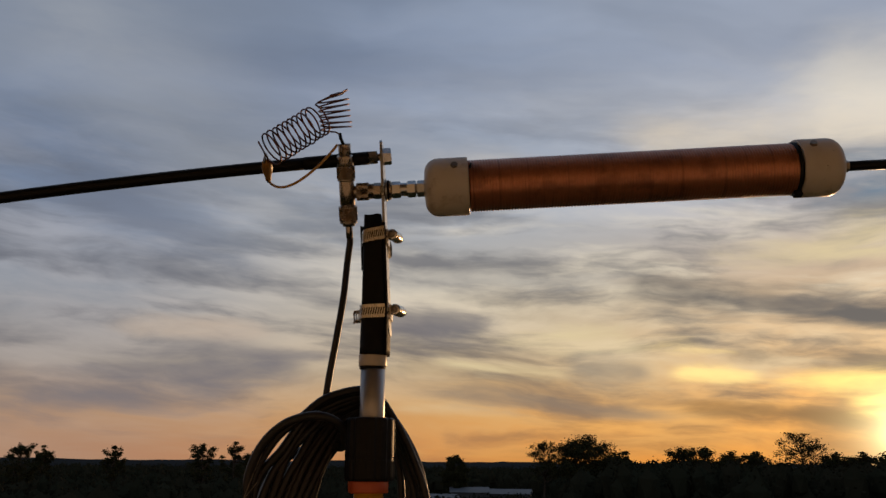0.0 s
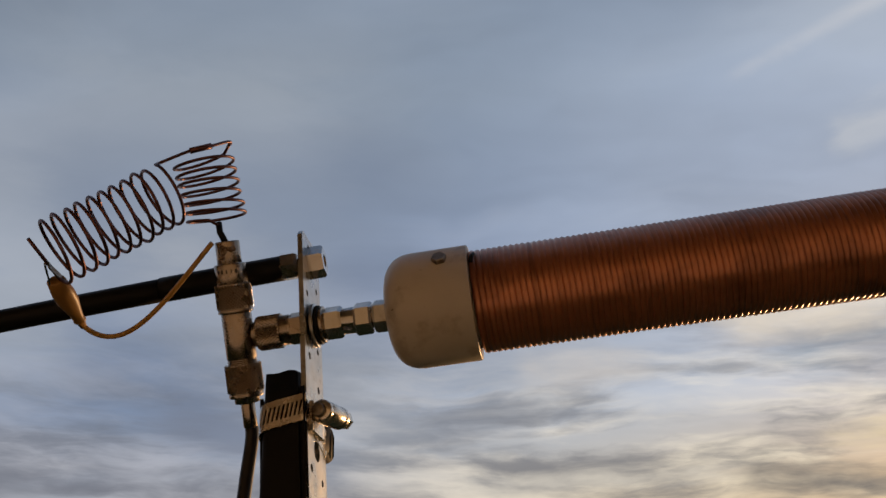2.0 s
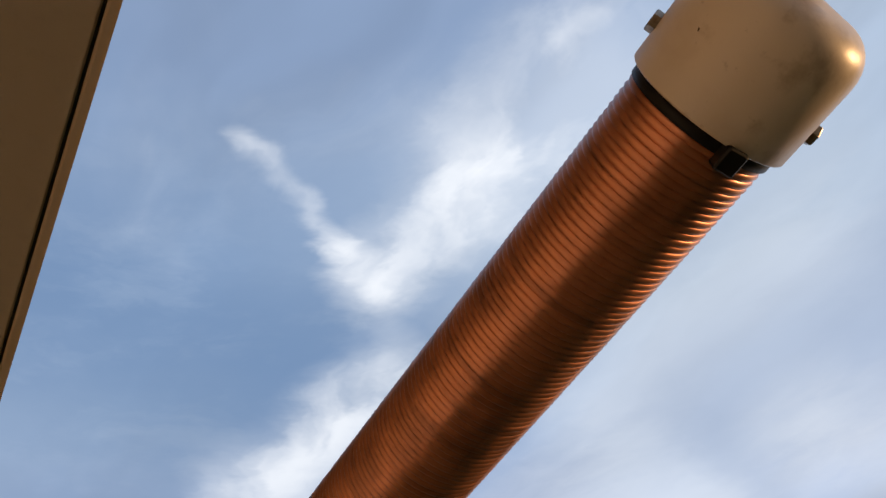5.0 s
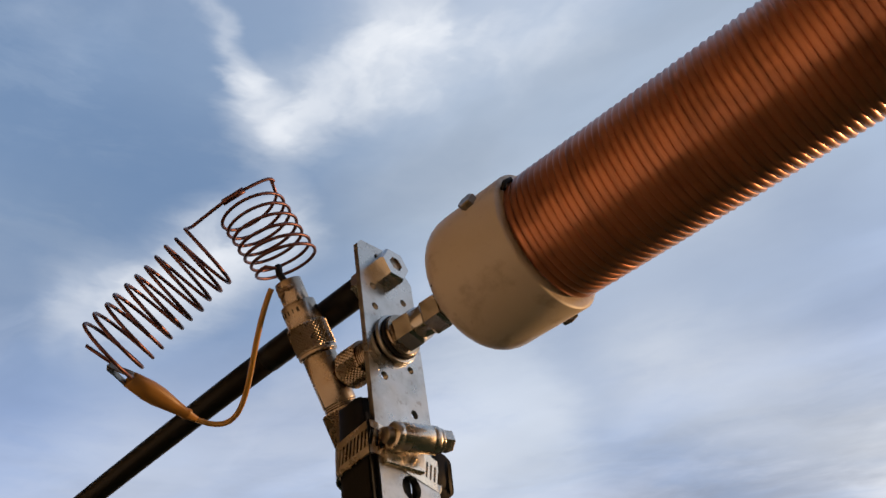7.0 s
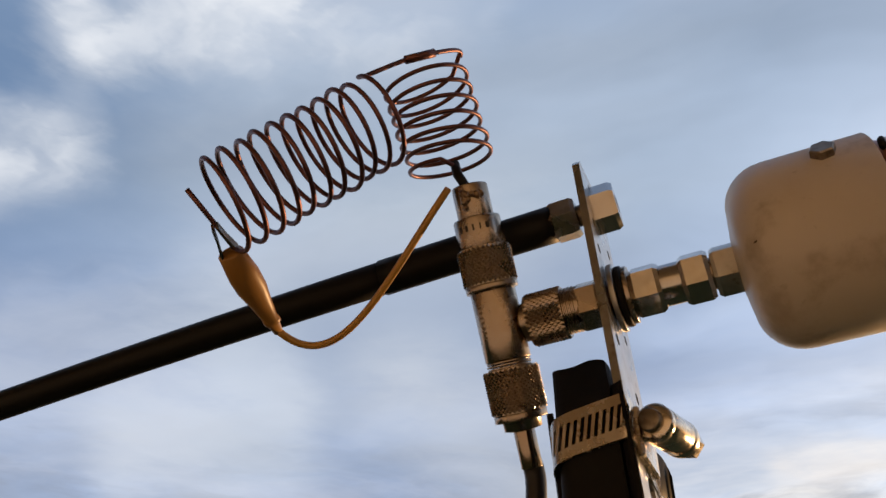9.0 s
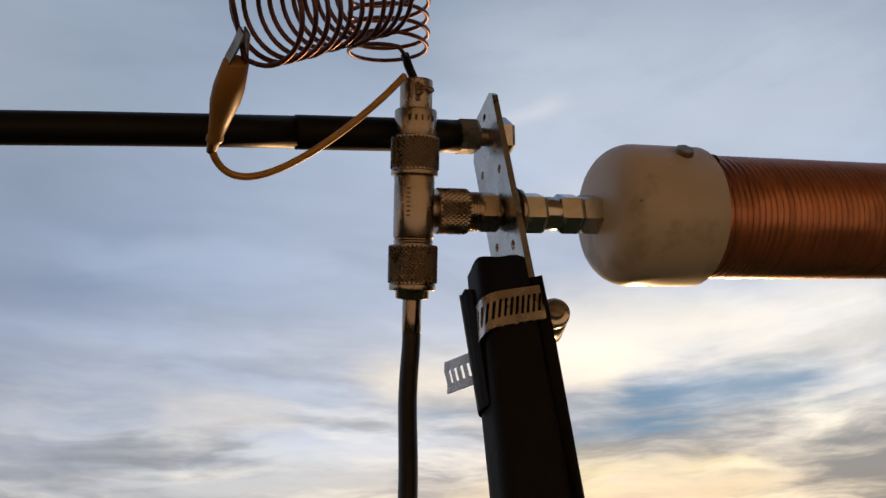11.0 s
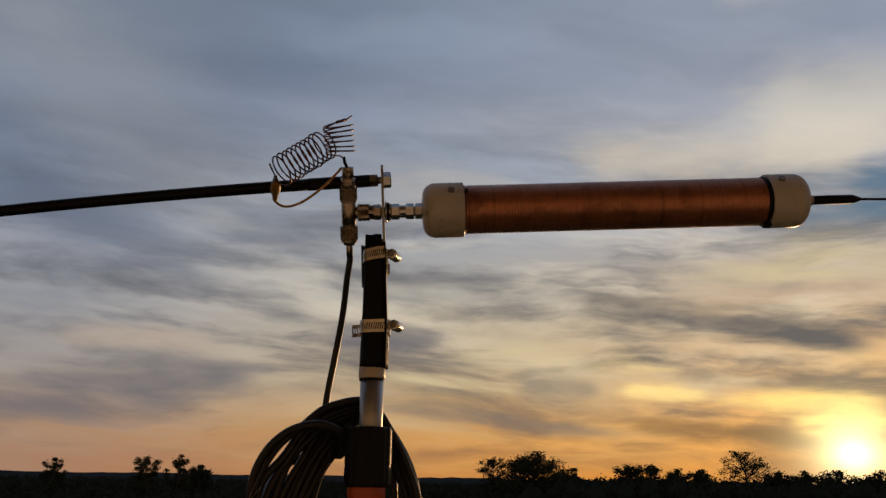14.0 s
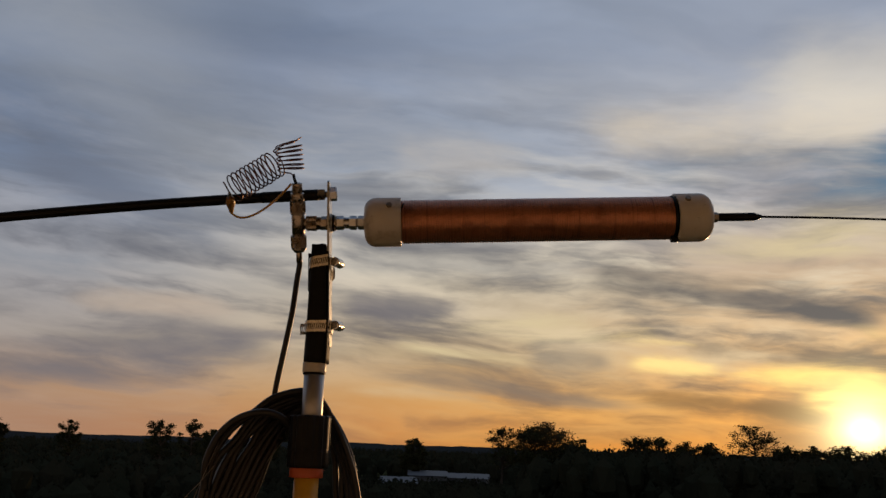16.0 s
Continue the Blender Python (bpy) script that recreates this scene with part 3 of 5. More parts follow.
def spline(points, steps=10, closed=False):
    """A smooth line through the points."""
    p = [Vector(q) for q in points]
    n = len(p)
    out = []
    for i in range(n if closed else n - 1):
        a, b, c, d = (p[(i + j) % n] if closed else p[min(max(i + j, 0), n - 1)] for j in (-1, 0, 1, 2))
        for k in range(steps):
            t = k / steps
            out.append(0.5 * (2 * b + (c - a) * t + (2 * a - 5 * b + 4 * c - d) * t * t + (3 * b - a - 3 * c + d) * t ** 3))
    if not closed:
        out.append(p[-1])
    return out


def bezier(p, n=40):
    p = [Vector(q) for q in p]
    return [(1 - s) ** 3 * p[0] + 3 * s * (1 - s) ** 2 * p[1] + 3 * s * s * (1 - s) * p[2] + s ** 3 * p[3] for s in (i / n for i in range(n + 1))]


def box(bm, lo, hi, m=None):
    vs = [bm.verts.new((x, y, z)) for x in (lo[0], hi[0]) for y in (lo[1], hi[1]) for z in (lo[2], hi[2])]
    for f in ((0, 1, 3, 2), (4, 6, 7, 5), (0, 4, 5, 1), (2, 3, 7, 6), (0, 2, 6, 4), (1, 5, 7, 3)):
        bm.faces.new([vs[i] for i in f])
    if m is not None:
        bmesh.ops.transform(bm, matrix=m, verts=vs)
    return bm


def knurl(h0, h1, r, count=34, rows=7, depth=0.00045):
    """A ring covered in small pyramids."""
    bm = bmesh.new()
    seg, lev = count * 2, rows * 2
    grid = []
    for j in range(lev + 1):
        ring = []
        for k in range(seg):
            peak = (j + k) % 2 == 0 and j not in (0, lev)
            rr = r if peak else r - depth
            a = 2 * math.pi * k / seg
            ring.append(bm.verts.new((rr * math.cos(a), rr * math.sin(a), h0 + (h1 - h0) * j / lev)))
        grid.append(ring)
    for j in range(lev):
        for k in range(seg):
            n = (k + 1) % seg
            a, b, c, d = grid[j][k], grid[j][n], grid[j + 1][n], grid[j + 1][k]
            if (j + k) % 2 == 0:
                bm.faces.new((a, b, d))
                bm.faces.new((b, c, d))
            else:
                bm.faces.new((a, b, c))
                bm.faces.new((a, c, d))
    bm.faces.new(grid[0][::-1])
    bm.faces.new(grid[-1])
    return bm


# ---- the loading coil ----
SLOPE = 0.05635
AXIS = Vector((1, 0, SLOPE)).normalized()
TUBE = along((0, 0, 2.2), AXIS)  # local z runs along the tube, x is up, y faces the house


def on_tube(angle, r, h):
    a = radians(angle)
    return Vector((r * math.cos(a), r * math.sin(a), h))


def cap_profile(length, r, dome):
    """Moulded end cap, from its open rim (0) to the rounded end (length)."""
    out = [(0.0, r - 0.0018), (0.0, r - 0.0006), (0.0006, r)]
    out += [(length - dome, r)]
    for k in range(1, 9):
        a = math.pi / 2 * k / 8
        out.append((length - dome + dome * math.sin(a) ** 0.95, r - dome * 0.95 * (1 - math.cos(a))))
    last = out[-1][1]
    out += [(length + 0.0009, last * 0.5), (length + 0.0012, 0.002)]
    return out


def hex_screw(angle, r, h, parent):
    """A hexagon screw head with its washer, standing out of the cap."""
    spot = on_tube(angle, r, h)
    m = along(spot, Vector((spot.x, spot.y, 0)), (0, 0, 1))
    s = part("screw", hexagon(0.0006, 0.0036, 0.0036), SCREW, parent, "dull steel hexagon screw head", smooth=False, at=m)
    part("washer", lathe(drum(-0.001, 0.0007, 0.0044, 0.0002), 20), SCREW, s)
    return s


def build_loading_coil():
    coil = thing("loading_coil", TUBE, "loading coil of copper wire wound on a capped white pipe", "antenna coil")
    part("pipe", lathe([(-0.012, 0.0222), (0.35, 0.0222)], 48), PVC, coil, "white plastic pipe under the wire")
    # the winding: one wire laid turn beside turn
    pitch, rw, r = 0.00272, 0.00206, 0.02297
    start, end = 0.0145, 0.3210
    turns = (end - start) / pitch
    per = 40
    pts = []
    for i in range(int(turns * per) + 1):
        a = 2 * math.pi * i / per
        h = start + pitch * i / per
        h += 0.00016 * noise.noise(Vector((h * 420, 1.3, 0.2)))
        rr = r + 0.00013 * noise.noise(Vector((h * 300, 4.1, math.cos(a))))
        pts.append((rr * math.cos(a), rr * math.sin(a), h))
    part("winding", sweep(pts, rw, 7), COPPER, coil, "close-wound enamelled copper wire")
    left = part("end_cap", lathe(cap_profile(0.0415, 0.0279, 0.0135), 56), PVC, coil, "scuffed white pipe cap", at=Matrix.Translation((0, 0, 0.0128)) @ pose(0, 0, 0, 180))
    right = part("end_cap", lathe(cap_profile(0.0417, 0.0279, 0.0135), 56), PVC, coil, "scuffed white pipe cap", at=Matrix.Translation((0, 0, 0.3252)))
    flip = left.matrix_basis.inverted()
    for ang in (62, 234):
        s = hex_screw(ang, 0.0266, 0.0, left)
        s.matrix_basis = flip @ s.matrix_basis
    flip = right.matrix_basis.inverted()
    for ang in (55, 238):
        s = hex_screw(ang, 0.0268, 0.3366, right)
        s.matrix_basis = flip @ s.matrix_basis
    # scuffs on the caps
    for cap, ang, h, ln in ((left, 109, -0.0235, 0.0018), (left, 88, -0.0225, 0.0007), (right, 75, 0.350, 0.0120), (right, 104, 0.345, 0.0016)):
        rr = 0.0279 if -0.015 < h < 0.35 else 0.0253 if h < 0 else 0.0268
        p = on_tube(ang, rr, h)
        bm = bmesh.new()
        bmesh.ops.create_icosphere(bm, subdivisions=1, radius=0.0006)
        bmesh.ops.transform(bm, matrix=Matrix.Diagonal((0.3, 0.55, ln / 0.0012, 1)), verts=bm.verts)
        o = part("scuff", bm, SCUFF, cap)
        o.matrix_basis = cap.matrix_basis.inverted() @ along(p, (0.2, 0.35, 1), (p.x, p.y, 0))
    # the first turn's tag and the tie at the far end
    part("wire_end", sweep([on_tube(50, 0.0252, 0.0158), on_tube(58, 0.0262, 0.0150), on_tube(66, 0.0258, 0.0146)], 0.0010, 8), RUBBER, coil, "dark sleeved wire end")
    tie = part("cable_tie", lathe([(0.3212, 0.0238), (0.3212, 0.0255), (0.3249, 0.0255), (0.3249, 0.0238)], 48, closed=False), PLASTIC, coil, "black cable tie")
    head = bmesh.new()
    box(head, (-0.0012, -0.0036, -0.0045), (0.0038, 0.0036, 0.0035))
    bmesh.ops.bevel(head, geom=head.edges[:], offset=0.0006, segments=1, affect="EDGES")
    p = on_tube(168, 0.0258, 0.3228)
    o = part("tie_head", head, PLASTIC, tie, smooth=False)
    o.matrix_basis = along(p, (0, 0, 1), (p.x, p.y, 0))
    return coil


build_loading_coil()


def build_whip():
    w = thing("whip_antenna", TUBE @ Matrix.Translation((0, 0, 0.3673)), "thin black whip antenna screwed into the coil's end cap", "antenna")
    part("stud", lathe(drum(-0.003, 0.0045, 0.0036), 16), SCREW, w, "dull steel stud")
    part("nut", hexagon(0.0035, 0.009, 0.0058), SCREW, w, smooth=False)
    prof = [(0.009, 0.0042), (0.0095, 0.0047), (0.030, 0.0048), (0.051, 0.0048), (0.055, 0.0036), (0.060, 0.0018), (0.061, 0.0013)]
    part("ferrule", lathe(prof, 24), SHRINK, w, "black sleeved ferrule")
    pts = [(-(0.025 * s + 0.11 * s * s), 0.0, 0.05 + 1.1 * s) for s in (i / 40 for i in range(41))]
    part("rod", sweep(pts, 0.0014, 8, taper=lambda s: 1.0 - 0.45 * s), SHRINK, w, "thin tapering rod")


build_whip()

# ---- mast with its sleeve ----
PLATE_TOP = Vector((-0.0712, 0.0, 2.2425))
PLATE_LEAN = 0.060
PLATE_DOWN = Vector((PLATE_LEAN, 0.0, -1.0)).normalized()
MX, MY = -0.0738, -0.0075


def build_mast():
    mast = thing("mast", pose(MX, MY, 0), "yellow telescopic pole with black lock grip, standing on the ground", "pole")
    part("lower_pole", lathe([(0.0, 0.0127), (0.004, 0.0130), (1.925, 0.0130)], 32), YELLOW, mast, "yellow fibreglass pole", at=pose(-0.0008, 0, 0))
    part("foot", lathe([(-0.03, 0.019), (-0.028, 0.021), (0.05, 0.020), (0.056, 0.017)], 28), PLASTIC, mast, "black rubber foot", at=pose(-0.0008, 0, 0))
    part("ring", lathe(drum(1.9165, 1.9295, 0.0178, 0.0012), 36), ORANGE, mast, "red-orange ring", at=pose(-0.0012, 0, 0))
    # grip: a ribbed barrel
    bm = bmesh.new()
    n = 72
    rows = []
    for h, f in ((1.9265, 0.93), (1.9285, 0.985), (1.931, 1.0), (1.944, 1.0), (1.9445, 0.985), (1.9465, 0.985), (1.947, 1.0), (1.9785, 1.0), (1.980, 0.985), (1.981, 0.93)):
        row = []
        for k in range(n):
            a = 2 * math.pi * k / n
            rib = 1.0 if (k % 6) < 4 else 0.955
            rr = 0.0222 * f * rib
            row.append(bm.verts.new((rr * math.cos(a), rr * math.sin(a), h)))
        rows.append(row)
    for a, b in zip(rows, rows[1:]):
        for k in range(n):
            bm.faces.new((a[k], a[(k + 1) % n], b[(k + 1) % n], b[k]))
    bm.faces.new(rows[0][::-1])
    bm.faces.new(rows[-1])
    part("grip", bm, PLASTIC, mast, "black ribbed plastic lock grip", smooth=False, at=pose(-0.0004, 0, 0))
    part("upper_pole", lathe([(1.93, 0.0112), (2.046, 0.0112)], 36), ALU, mast, "bare aluminium tube", at=pose(0.0005, 0, 0))
    part("collar", lathe(drum(2.0268, 2.0375, 0.0127, 0.0006), 40), COLLAR, mast, "pale collar below the sleeve")
    part("seal", lathe(drum(2.0242, 2.0272, 0.0119, 0.0006), 36), RUBBER, mast, "dark rubber seal")
    return mast


build_mast()


SX = MX + 0.0014  # the sleeve sits a little off the pole


def sleeve_section(a, r, h):
    """The rolled rubber: round at its foot, flattened towards the plate's edges higher up."""
    q = min(1.0, max(0.0, (h - 0.008) / 0.042))
    q = q * q * (3 - 2 * q)
    x, y = math.cos(a), math.sin(a)
    k = (abs(x / 0.93) ** 5 + abs(y / 0.72) ** 5) ** -0.2
    k = 1 + (k - 1) * q
    return x * r * k, y * r * k


def build_sleeve():
    """Black rubber sheet rolled round the mast head, its outer end lifting off at the back."""
    sl = thing("rubber_sleeve", pose(SX, MY, 2.0366), "black rubber sleeve rolled round the mast head, loose at its edge", "sleeve")
    # the plate presses one side flat
    flat = lambda h: PLATE_TOP.x + (PLATE_TOP.z - 2.0366 - h) * PLATE_LEAN - 0.0026 - SX if h > 0.018 else 1.0
    bm = bmesh.new()
    n = 96
    steps = (0.0, 0.06, 0.136, 0.142, 0.22, 0.3, 0.4, 0.6, 0.8, 1.0)
    last = len(steps) - 1
    inner, outer = [], []
    for k in range(n + 1):
        s = k / n
        a = radians(150 - 560 * s)  # turns clockwise and ends at the back
        r = 0.0120 + 0.0013 * s
        lift = max(0.0, (s - 0.93) / 0.07)
        r += 0.0030 * lift * lift
        top = 0.1312 - 0.0006 * math.sin(5 * a)
        if s > 0.86:
            top -= 0.0075 * min(1.0, (s - 0.86) / 0.02)
        for rows, rr in ((inner, r - 0.0009), (outer, r + 0.0009)):
            row = []
            for f in steps:
                x, y = sleeve_section(a, rr, top * f)
                row.append(bm.verts.new((min(x, flat(top * f) + (rr - 0.0129)), y, top * f)))
            rows.append(row)
    for k in range(n):
        for j in range(last):
            bm.faces.new((inner[k][j], inner[k][j + 1], inner[k + 1][j + 1], inner[k + 1][j]))
            bm.faces.new((outer[k][j], outer[k + 1][j], outer[k + 1][j + 1], outer[k][j + 1]))
        bm.faces.new((inner[k][last], outer[k][last], outer[k + 1][last], inner[k + 1][last]))
        bm.faces.new((inner[k][0], inner[k + 1][0], outer[k + 1][0], outer[k][0]))
    for k in (0, n):
        for j in range(last):
            bm.faces.new((inner[k][j], outer[k][j], outer[k][j + 1], inner[k][j + 1]))
    bmesh.ops.recalc_face_normals(bm, faces=bm.faces)
    part("sheet", bm, RUBBER, sl)
    # a torn corner standing off behind
    flap = bmesh.new()
    rows = []
    for k in range(8):
        a = radians(196 - 12 * k)
        r = 0.0150 + 0.0016 * math.sin(math.pi * k / 7)
        top = (0.1205 if k < 3 else 0.1245) + 0.0015 * math.sin(k * 1.4)
        rows.append([flap.verts.new((rr * math.cos(a), rr * math.sin(a), h)) for rr in (r - 0.0008, r + 0.0008) for h in (0.080, top)])
        for v in rows[-1][::2]:
            v.co.x *= 0.86
            v.co.y *= 0.86
    for a, b in zip(rows, rows[1:]):
        for i, j in ((0, 1), (1, 3), (3, 2), (2, 0)):
            flap.faces.new((a[i], a[j], b[j], b[i]))
    flap.faces.new((rows[0][0], rows[0][2], rows[0][3], rows[0][1]))
    flap.faces.new((rows[-1][0], rows[-1][1], rows[-1][3], rows[-1][2]))
    bmesh.ops.recalc_face_normals(flap, faces=flap.faces)
    part("flap", flap, RUBBER, sl, smooth=False)
    # the sheet's outer end curling out past the plate
    curl = bmesh.new()
    rows = []
    for k in range(10):
        s = k / 9
        x = 0.0040 + 0.0100 * s - 0.006 * max(0.0, s - 0.5)
        y = 0.0130 + 0.0250 * s - 0.0110 * s * s * s
        side = Vector((0.0010, -0.0004, 0))
        rows.append([curl.verts.new(Vector((x, y, h)) + side * q) for q in (-0.8, 0.8) for h in (0.092 + 0.008 * s, 0.1165 - 0.008 * s * s)])
    for a, b in zip(rows, rows[1:]):
        for i, j in ((0, 1), (1, 3), (3, 2), (2, 0)):
            curl.faces.new((a[i], a[j], b[j], b[i]))
    curl.faces.new((rows[0][0], rows[0][2], rows[0][3], rows[0][1]))
    curl.faces.new((rows[-1][0], rows[-1][1], rows[-1][3], rows[-1][2]))
    bmesh.ops.recalc_face_normals(curl, faces=curl.faces)
    part("curled_edge", curl, RUBBER, sl)


build_sleeve()

# ---- bracket plate ----
PLATE = along(PLATE_TOP, PLATE_DOWN, (0, -1, 0))  # z down the plate, x towards the house, y through it


def build_plate():
    br = thing("bracket_plate", PLATE, "perforated galvanised steel mending plate clamped upright to the mast", "bracket")
    half, length, thick = 0.0150, 0.187, 0.0024
    bm = bmesh.new()
    outline = [(-half, 0.013), (-0.0045, 0.0), (half - 0.0022, 0.0), (half, 0.0025), (half, length - 0.005), (half * 0.7, length), (-half * 0.7, length), (-half, length - 0.005)]
    edges = []

    def ring(pts):
        vs = [bm.verts.new((x, 0, z)) for x, z in pts]
        for a, b in zip(vs, vs[1:] + vs[:1]):
            edges.append(bm.edges.new((a, b)))

    ring(outline)
    holes = [(0.004, 0.0055, 0.0017), (-0.0085, 0.0245, 0.0017), (0.0085, 0.0225, 0.0017), (0.0085, 0.0325, 0.0017), (-0.0075, 0.0575, 0.0017),
             (0.0075, 0.0645, 0.0019), (-0.0065, 0.0775, 0.0019), (0.0, 0.1085, 0.0048), (0.0095, 0.118, 0.0019), (-0.008, 0.1215, 0.0017), (0.0085, 0.1365, 0.0019),
             (-0.0075, 0.1435, 0.0017), (0.006, 0.1585, 0.0019), (-0.006, 0.1745, 0.0019), (0.0075, 0.1795, 0.0019)]
    for x, z, r in holes:
        ring([(x + r * math.cos(2 * math.pi * k / 12), z + r * math.sin(2 * math.pi * k / 12)) for k in range(12)])
    bmesh.ops.triangle_fill(bm, use_beauty=True, edges=edges)
    ext = bmesh.ops.extrude_face_region(bm, geom=bm.faces[:])
    bmesh.ops.translate(bm, vec=(0, thick, 0), verts=[v for v in ext["geom"] if isinstance(v, bmesh.types.BMVert)])
    bmesh.ops.translate(bm, vec=(0, -thick / 2, 0), verts=bm.verts)
    bmesh.ops.recalc_face_normals(bm, faces=bm.faces)
    part("plate", bm, ZINC, br, smooth=False)
    return br


build_plate()

# ---- rod antenna through the plate ----
def rod_point(s):
    return Vector((-0.0735 - s, -0.0013 - 0.0287 * s + 0.0275 * s * s, 2.2295 - 0.0975 * s - 0.0648 * s * s))


def build_rod():
    way = Vector((-1, -0.0287, -0.0975)).normalized()
    m = along(rod_point(0.0), way)
    rod = thing("rod_antenna", m, "long black sagging rod antenna bolted through the bracket plate", "antenna")
    inv = m.inverted()
    part("nut", hexagon(-0.0118, -0.0023, 0.0082, bore=0.0036), BRIGHT_STEEL, rod, "bright hexagon nut", smooth=False, at=pose(0, 0, 0, 0, 0, 22))
    part("bolt_end", lathe(drum(-0.0108, 0.002, 0.0036, 0.0008), 20), SCREW, rod)
    part("coupling", hexagon(0.0016, 0.0108, 0.0070), ZINC, rod, "steel hexagon coupling", smooth=False)
    pts = [inv @ rod_point(0.0098 + 0.0625 * i / 8) for i in range(9)]
    part("sleeve", sweep(pts, 0.0064, 20), SHRINK, rod, "black heat-shrink sleeve")
    pts = [inv @ rod_point(0.07 + 1.35 * i / 40) for i in range(41)]
    part("shaft", sweep(pts, 0.0060, 16, taper=lambda s: 1.0 - 0.32 * s), SHRINK, rod, "black fibreglass shaft")


build_rod()

# ---- bulkhead connector along the tube's axis ----
def build_bulkhead():
    b = thing("bulkhead_connector", TUBE, "row of bright hexagon couplings joining the plate to the coil", "connector")
    part("lock_nut", hexagon(-0.0786, -0.0705, 0.0079), NICKEL, b, "nickel lock nut", smooth=False)
    part("barrel", lathe(drum(-0.0790, -0.030, 0.0050), 28), NICKEL, b)
    part("flange", lathe(drum(-0.0668, -0.0650, 0.0108, 0.0003), 36), ZINC, b, "round steel washer")
    part("rubber_washer", lathe(drum(-0.0650, -0.0628, 0.0096, 0.0006), 36), RUBBER, b, "dark rubber washer")
    part("washer", lathe(drum(-0.0628, -0.0612, 0.0090, 0.0003), 32), NICKEL, b)
    part("hex_nut", hexagon(-0.0612, -0.0520, 0.0081), BRIGHT_STEEL, b, "bright hexagon nut", smooth=False)
    part("neck", lathe(drum(-0.0525, -0.0455, 0.0064, 0.0005), 28), BRIGHT_STEEL, b)
    part("hex_nut", hexagon(-0.0460, -0.0372, 0.0081), BRIGHT_STEEL, b, "bright hexagon nut", smooth=False)
    part("hex_nut", hexagon(-0.0366, -0.0286, 0.0080), ZINC, b, "greyer hexagon nut at the cap", smooth=False)


build_bulkhead()

# ---- tee connector ----
TEE_WAY = Vector((0.030, 0.455, -0.890)).normalized()
TEE_TOP = Vector((-0.1046, -0.0245, 2.2345))
TEE = along(TEE_TOP, TEE_WAY, (0, -1, 0))


def build_tee():
    tee = thing("tee_connector", TEE, "nickel coaxial tee connector with knurled coupling rings", "connector")
    part("adapter", lathe(drum(0.0, 0.0115, 0.0059, 0.0005), 32), NICKEL, tee, "plain upper barrel with solder marks")
    up = part("adapter_sleeve", lathe(drum(0.0110, 0.0212, 0.0077, 0.0006), 36), NICKEL, tee)
    part("coupling_ring", knurl(0.0210, 0.0330, 0.0089), NICKEL, tee, "knurled coupling ring", smooth=False)
    part("ring_lip", lathe(drum(0.0330, 0.0350, 0.0085, 0.0004), 36), NICKEL, tee)
    body = part("body", lathe(drum(0.0350, 0.0575, 0.0073, 0.0004), 36), NICKEL, tee, "stained tee body")
    for i in range(3):
        part("thread", lathe(drum(0.0575 + i * 0.0009, 0.0582 + i * 0.0009, 0.0072 if i % 2 else 0.0070, 0.0002), 32), NICKEL, body)
    part("coupling_ring", knurl(0.0600, 0.0738, 0.0090, rows=9), NICKEL, tee, "knurled coupling ring", smooth=False)
    part("ring_lip", lathe(drum(0.0738, 0.0762, 0.0084, 0.0004), 36), NICKEL, tee)
    part("gland", lathe([(0.0595, 0.0066), (0.0790, 0.0060), (0.0795, 0.0040)], 28), NICKEL, tee)
    part("ferrule", lathe(drum(0.0785, 0.0912, 0.0034, 0.0003), 20), NICKEL, tee, "crimped cable ferrule")
    # side arm on the tube's axis
    arm_m = TEE.inverted() @ TUBE
    arm = part("side_arm", lathe(drum(-0.1035, -0.0920, 0.0062, 0.0005), 28), NICKEL, tee, at=arm_m)
    ring = part("coupling_ring", knurl(-0.0945, -0.0825, 0.0086, rows=6), NICKEL, tee, "knurled coupling ring", smooth=False, at=arm_m)
    part("arm_thread", lathe(drum(-0.0830, -0.0770, 0.0071, 0.0004), 32), NICKEL, tee, at=arm_m)
    for i in range(4):
        o = part("thread", lathe(drum(-0.0826 + i * 0.0011, -0.0819 + i * 0.0011, 0.0074, 0.0002), 32), NICKEL, ring)
    # maker's print on the upper sleeve: plain dark bars
    for i, w in enumerate((0.9, 0.35, 0.5, 0.7, 0.8)):
        a = radians(-38 + i * 17)
        bm = bmesh.new()
        box(bm, (-0.00005, -0.0006 * w, -0.0010), (0.00012, 0.0006 * w, 0.0010))
        part("print_bar", bm, INK, up, smooth=False, at=along((0.0077 * math.cos(a), 0.0077 * math.sin(a), 0.0148), (0, 0, 1), (math.cos(a), math.sin(a), 0)))
    for i in range(7):
        a = radians(30)
        bm = bmesh.new()
        box(bm, (-0.00005, -0.0007, -0.0003), (0.00008, 0.0007, 0.0004))
        part("engraved_bar", bm, ENGRAVED, body, smooth=False, at=along((0.0073 * math.cos(a), 0.0073 * math.sin(a), 0.040 + i * 0.0016), (0, 0, 1), (math.cos(a), math.sin(a), 0)))
    # blob of solder where the lead joins the barrel
    bm = bmesh.new()
    for i in range(9):
        v = bmesh.ops.create_icosphere(bm, subdivisions=1, radius=0.0010 + 0.0007 * random.random())["verts"]
        a = radians(random.uniform(-55, 15))
        bmesh.ops.translate(bm, vec=(0.0060 * math.cos(a), 0.0060 * math.sin(a), random.uniform(0.001, 0.008)), verts=v)
    part("solder", bm, SOLDER, tee, "burnt solder and flux")
    return tee


build_tee()

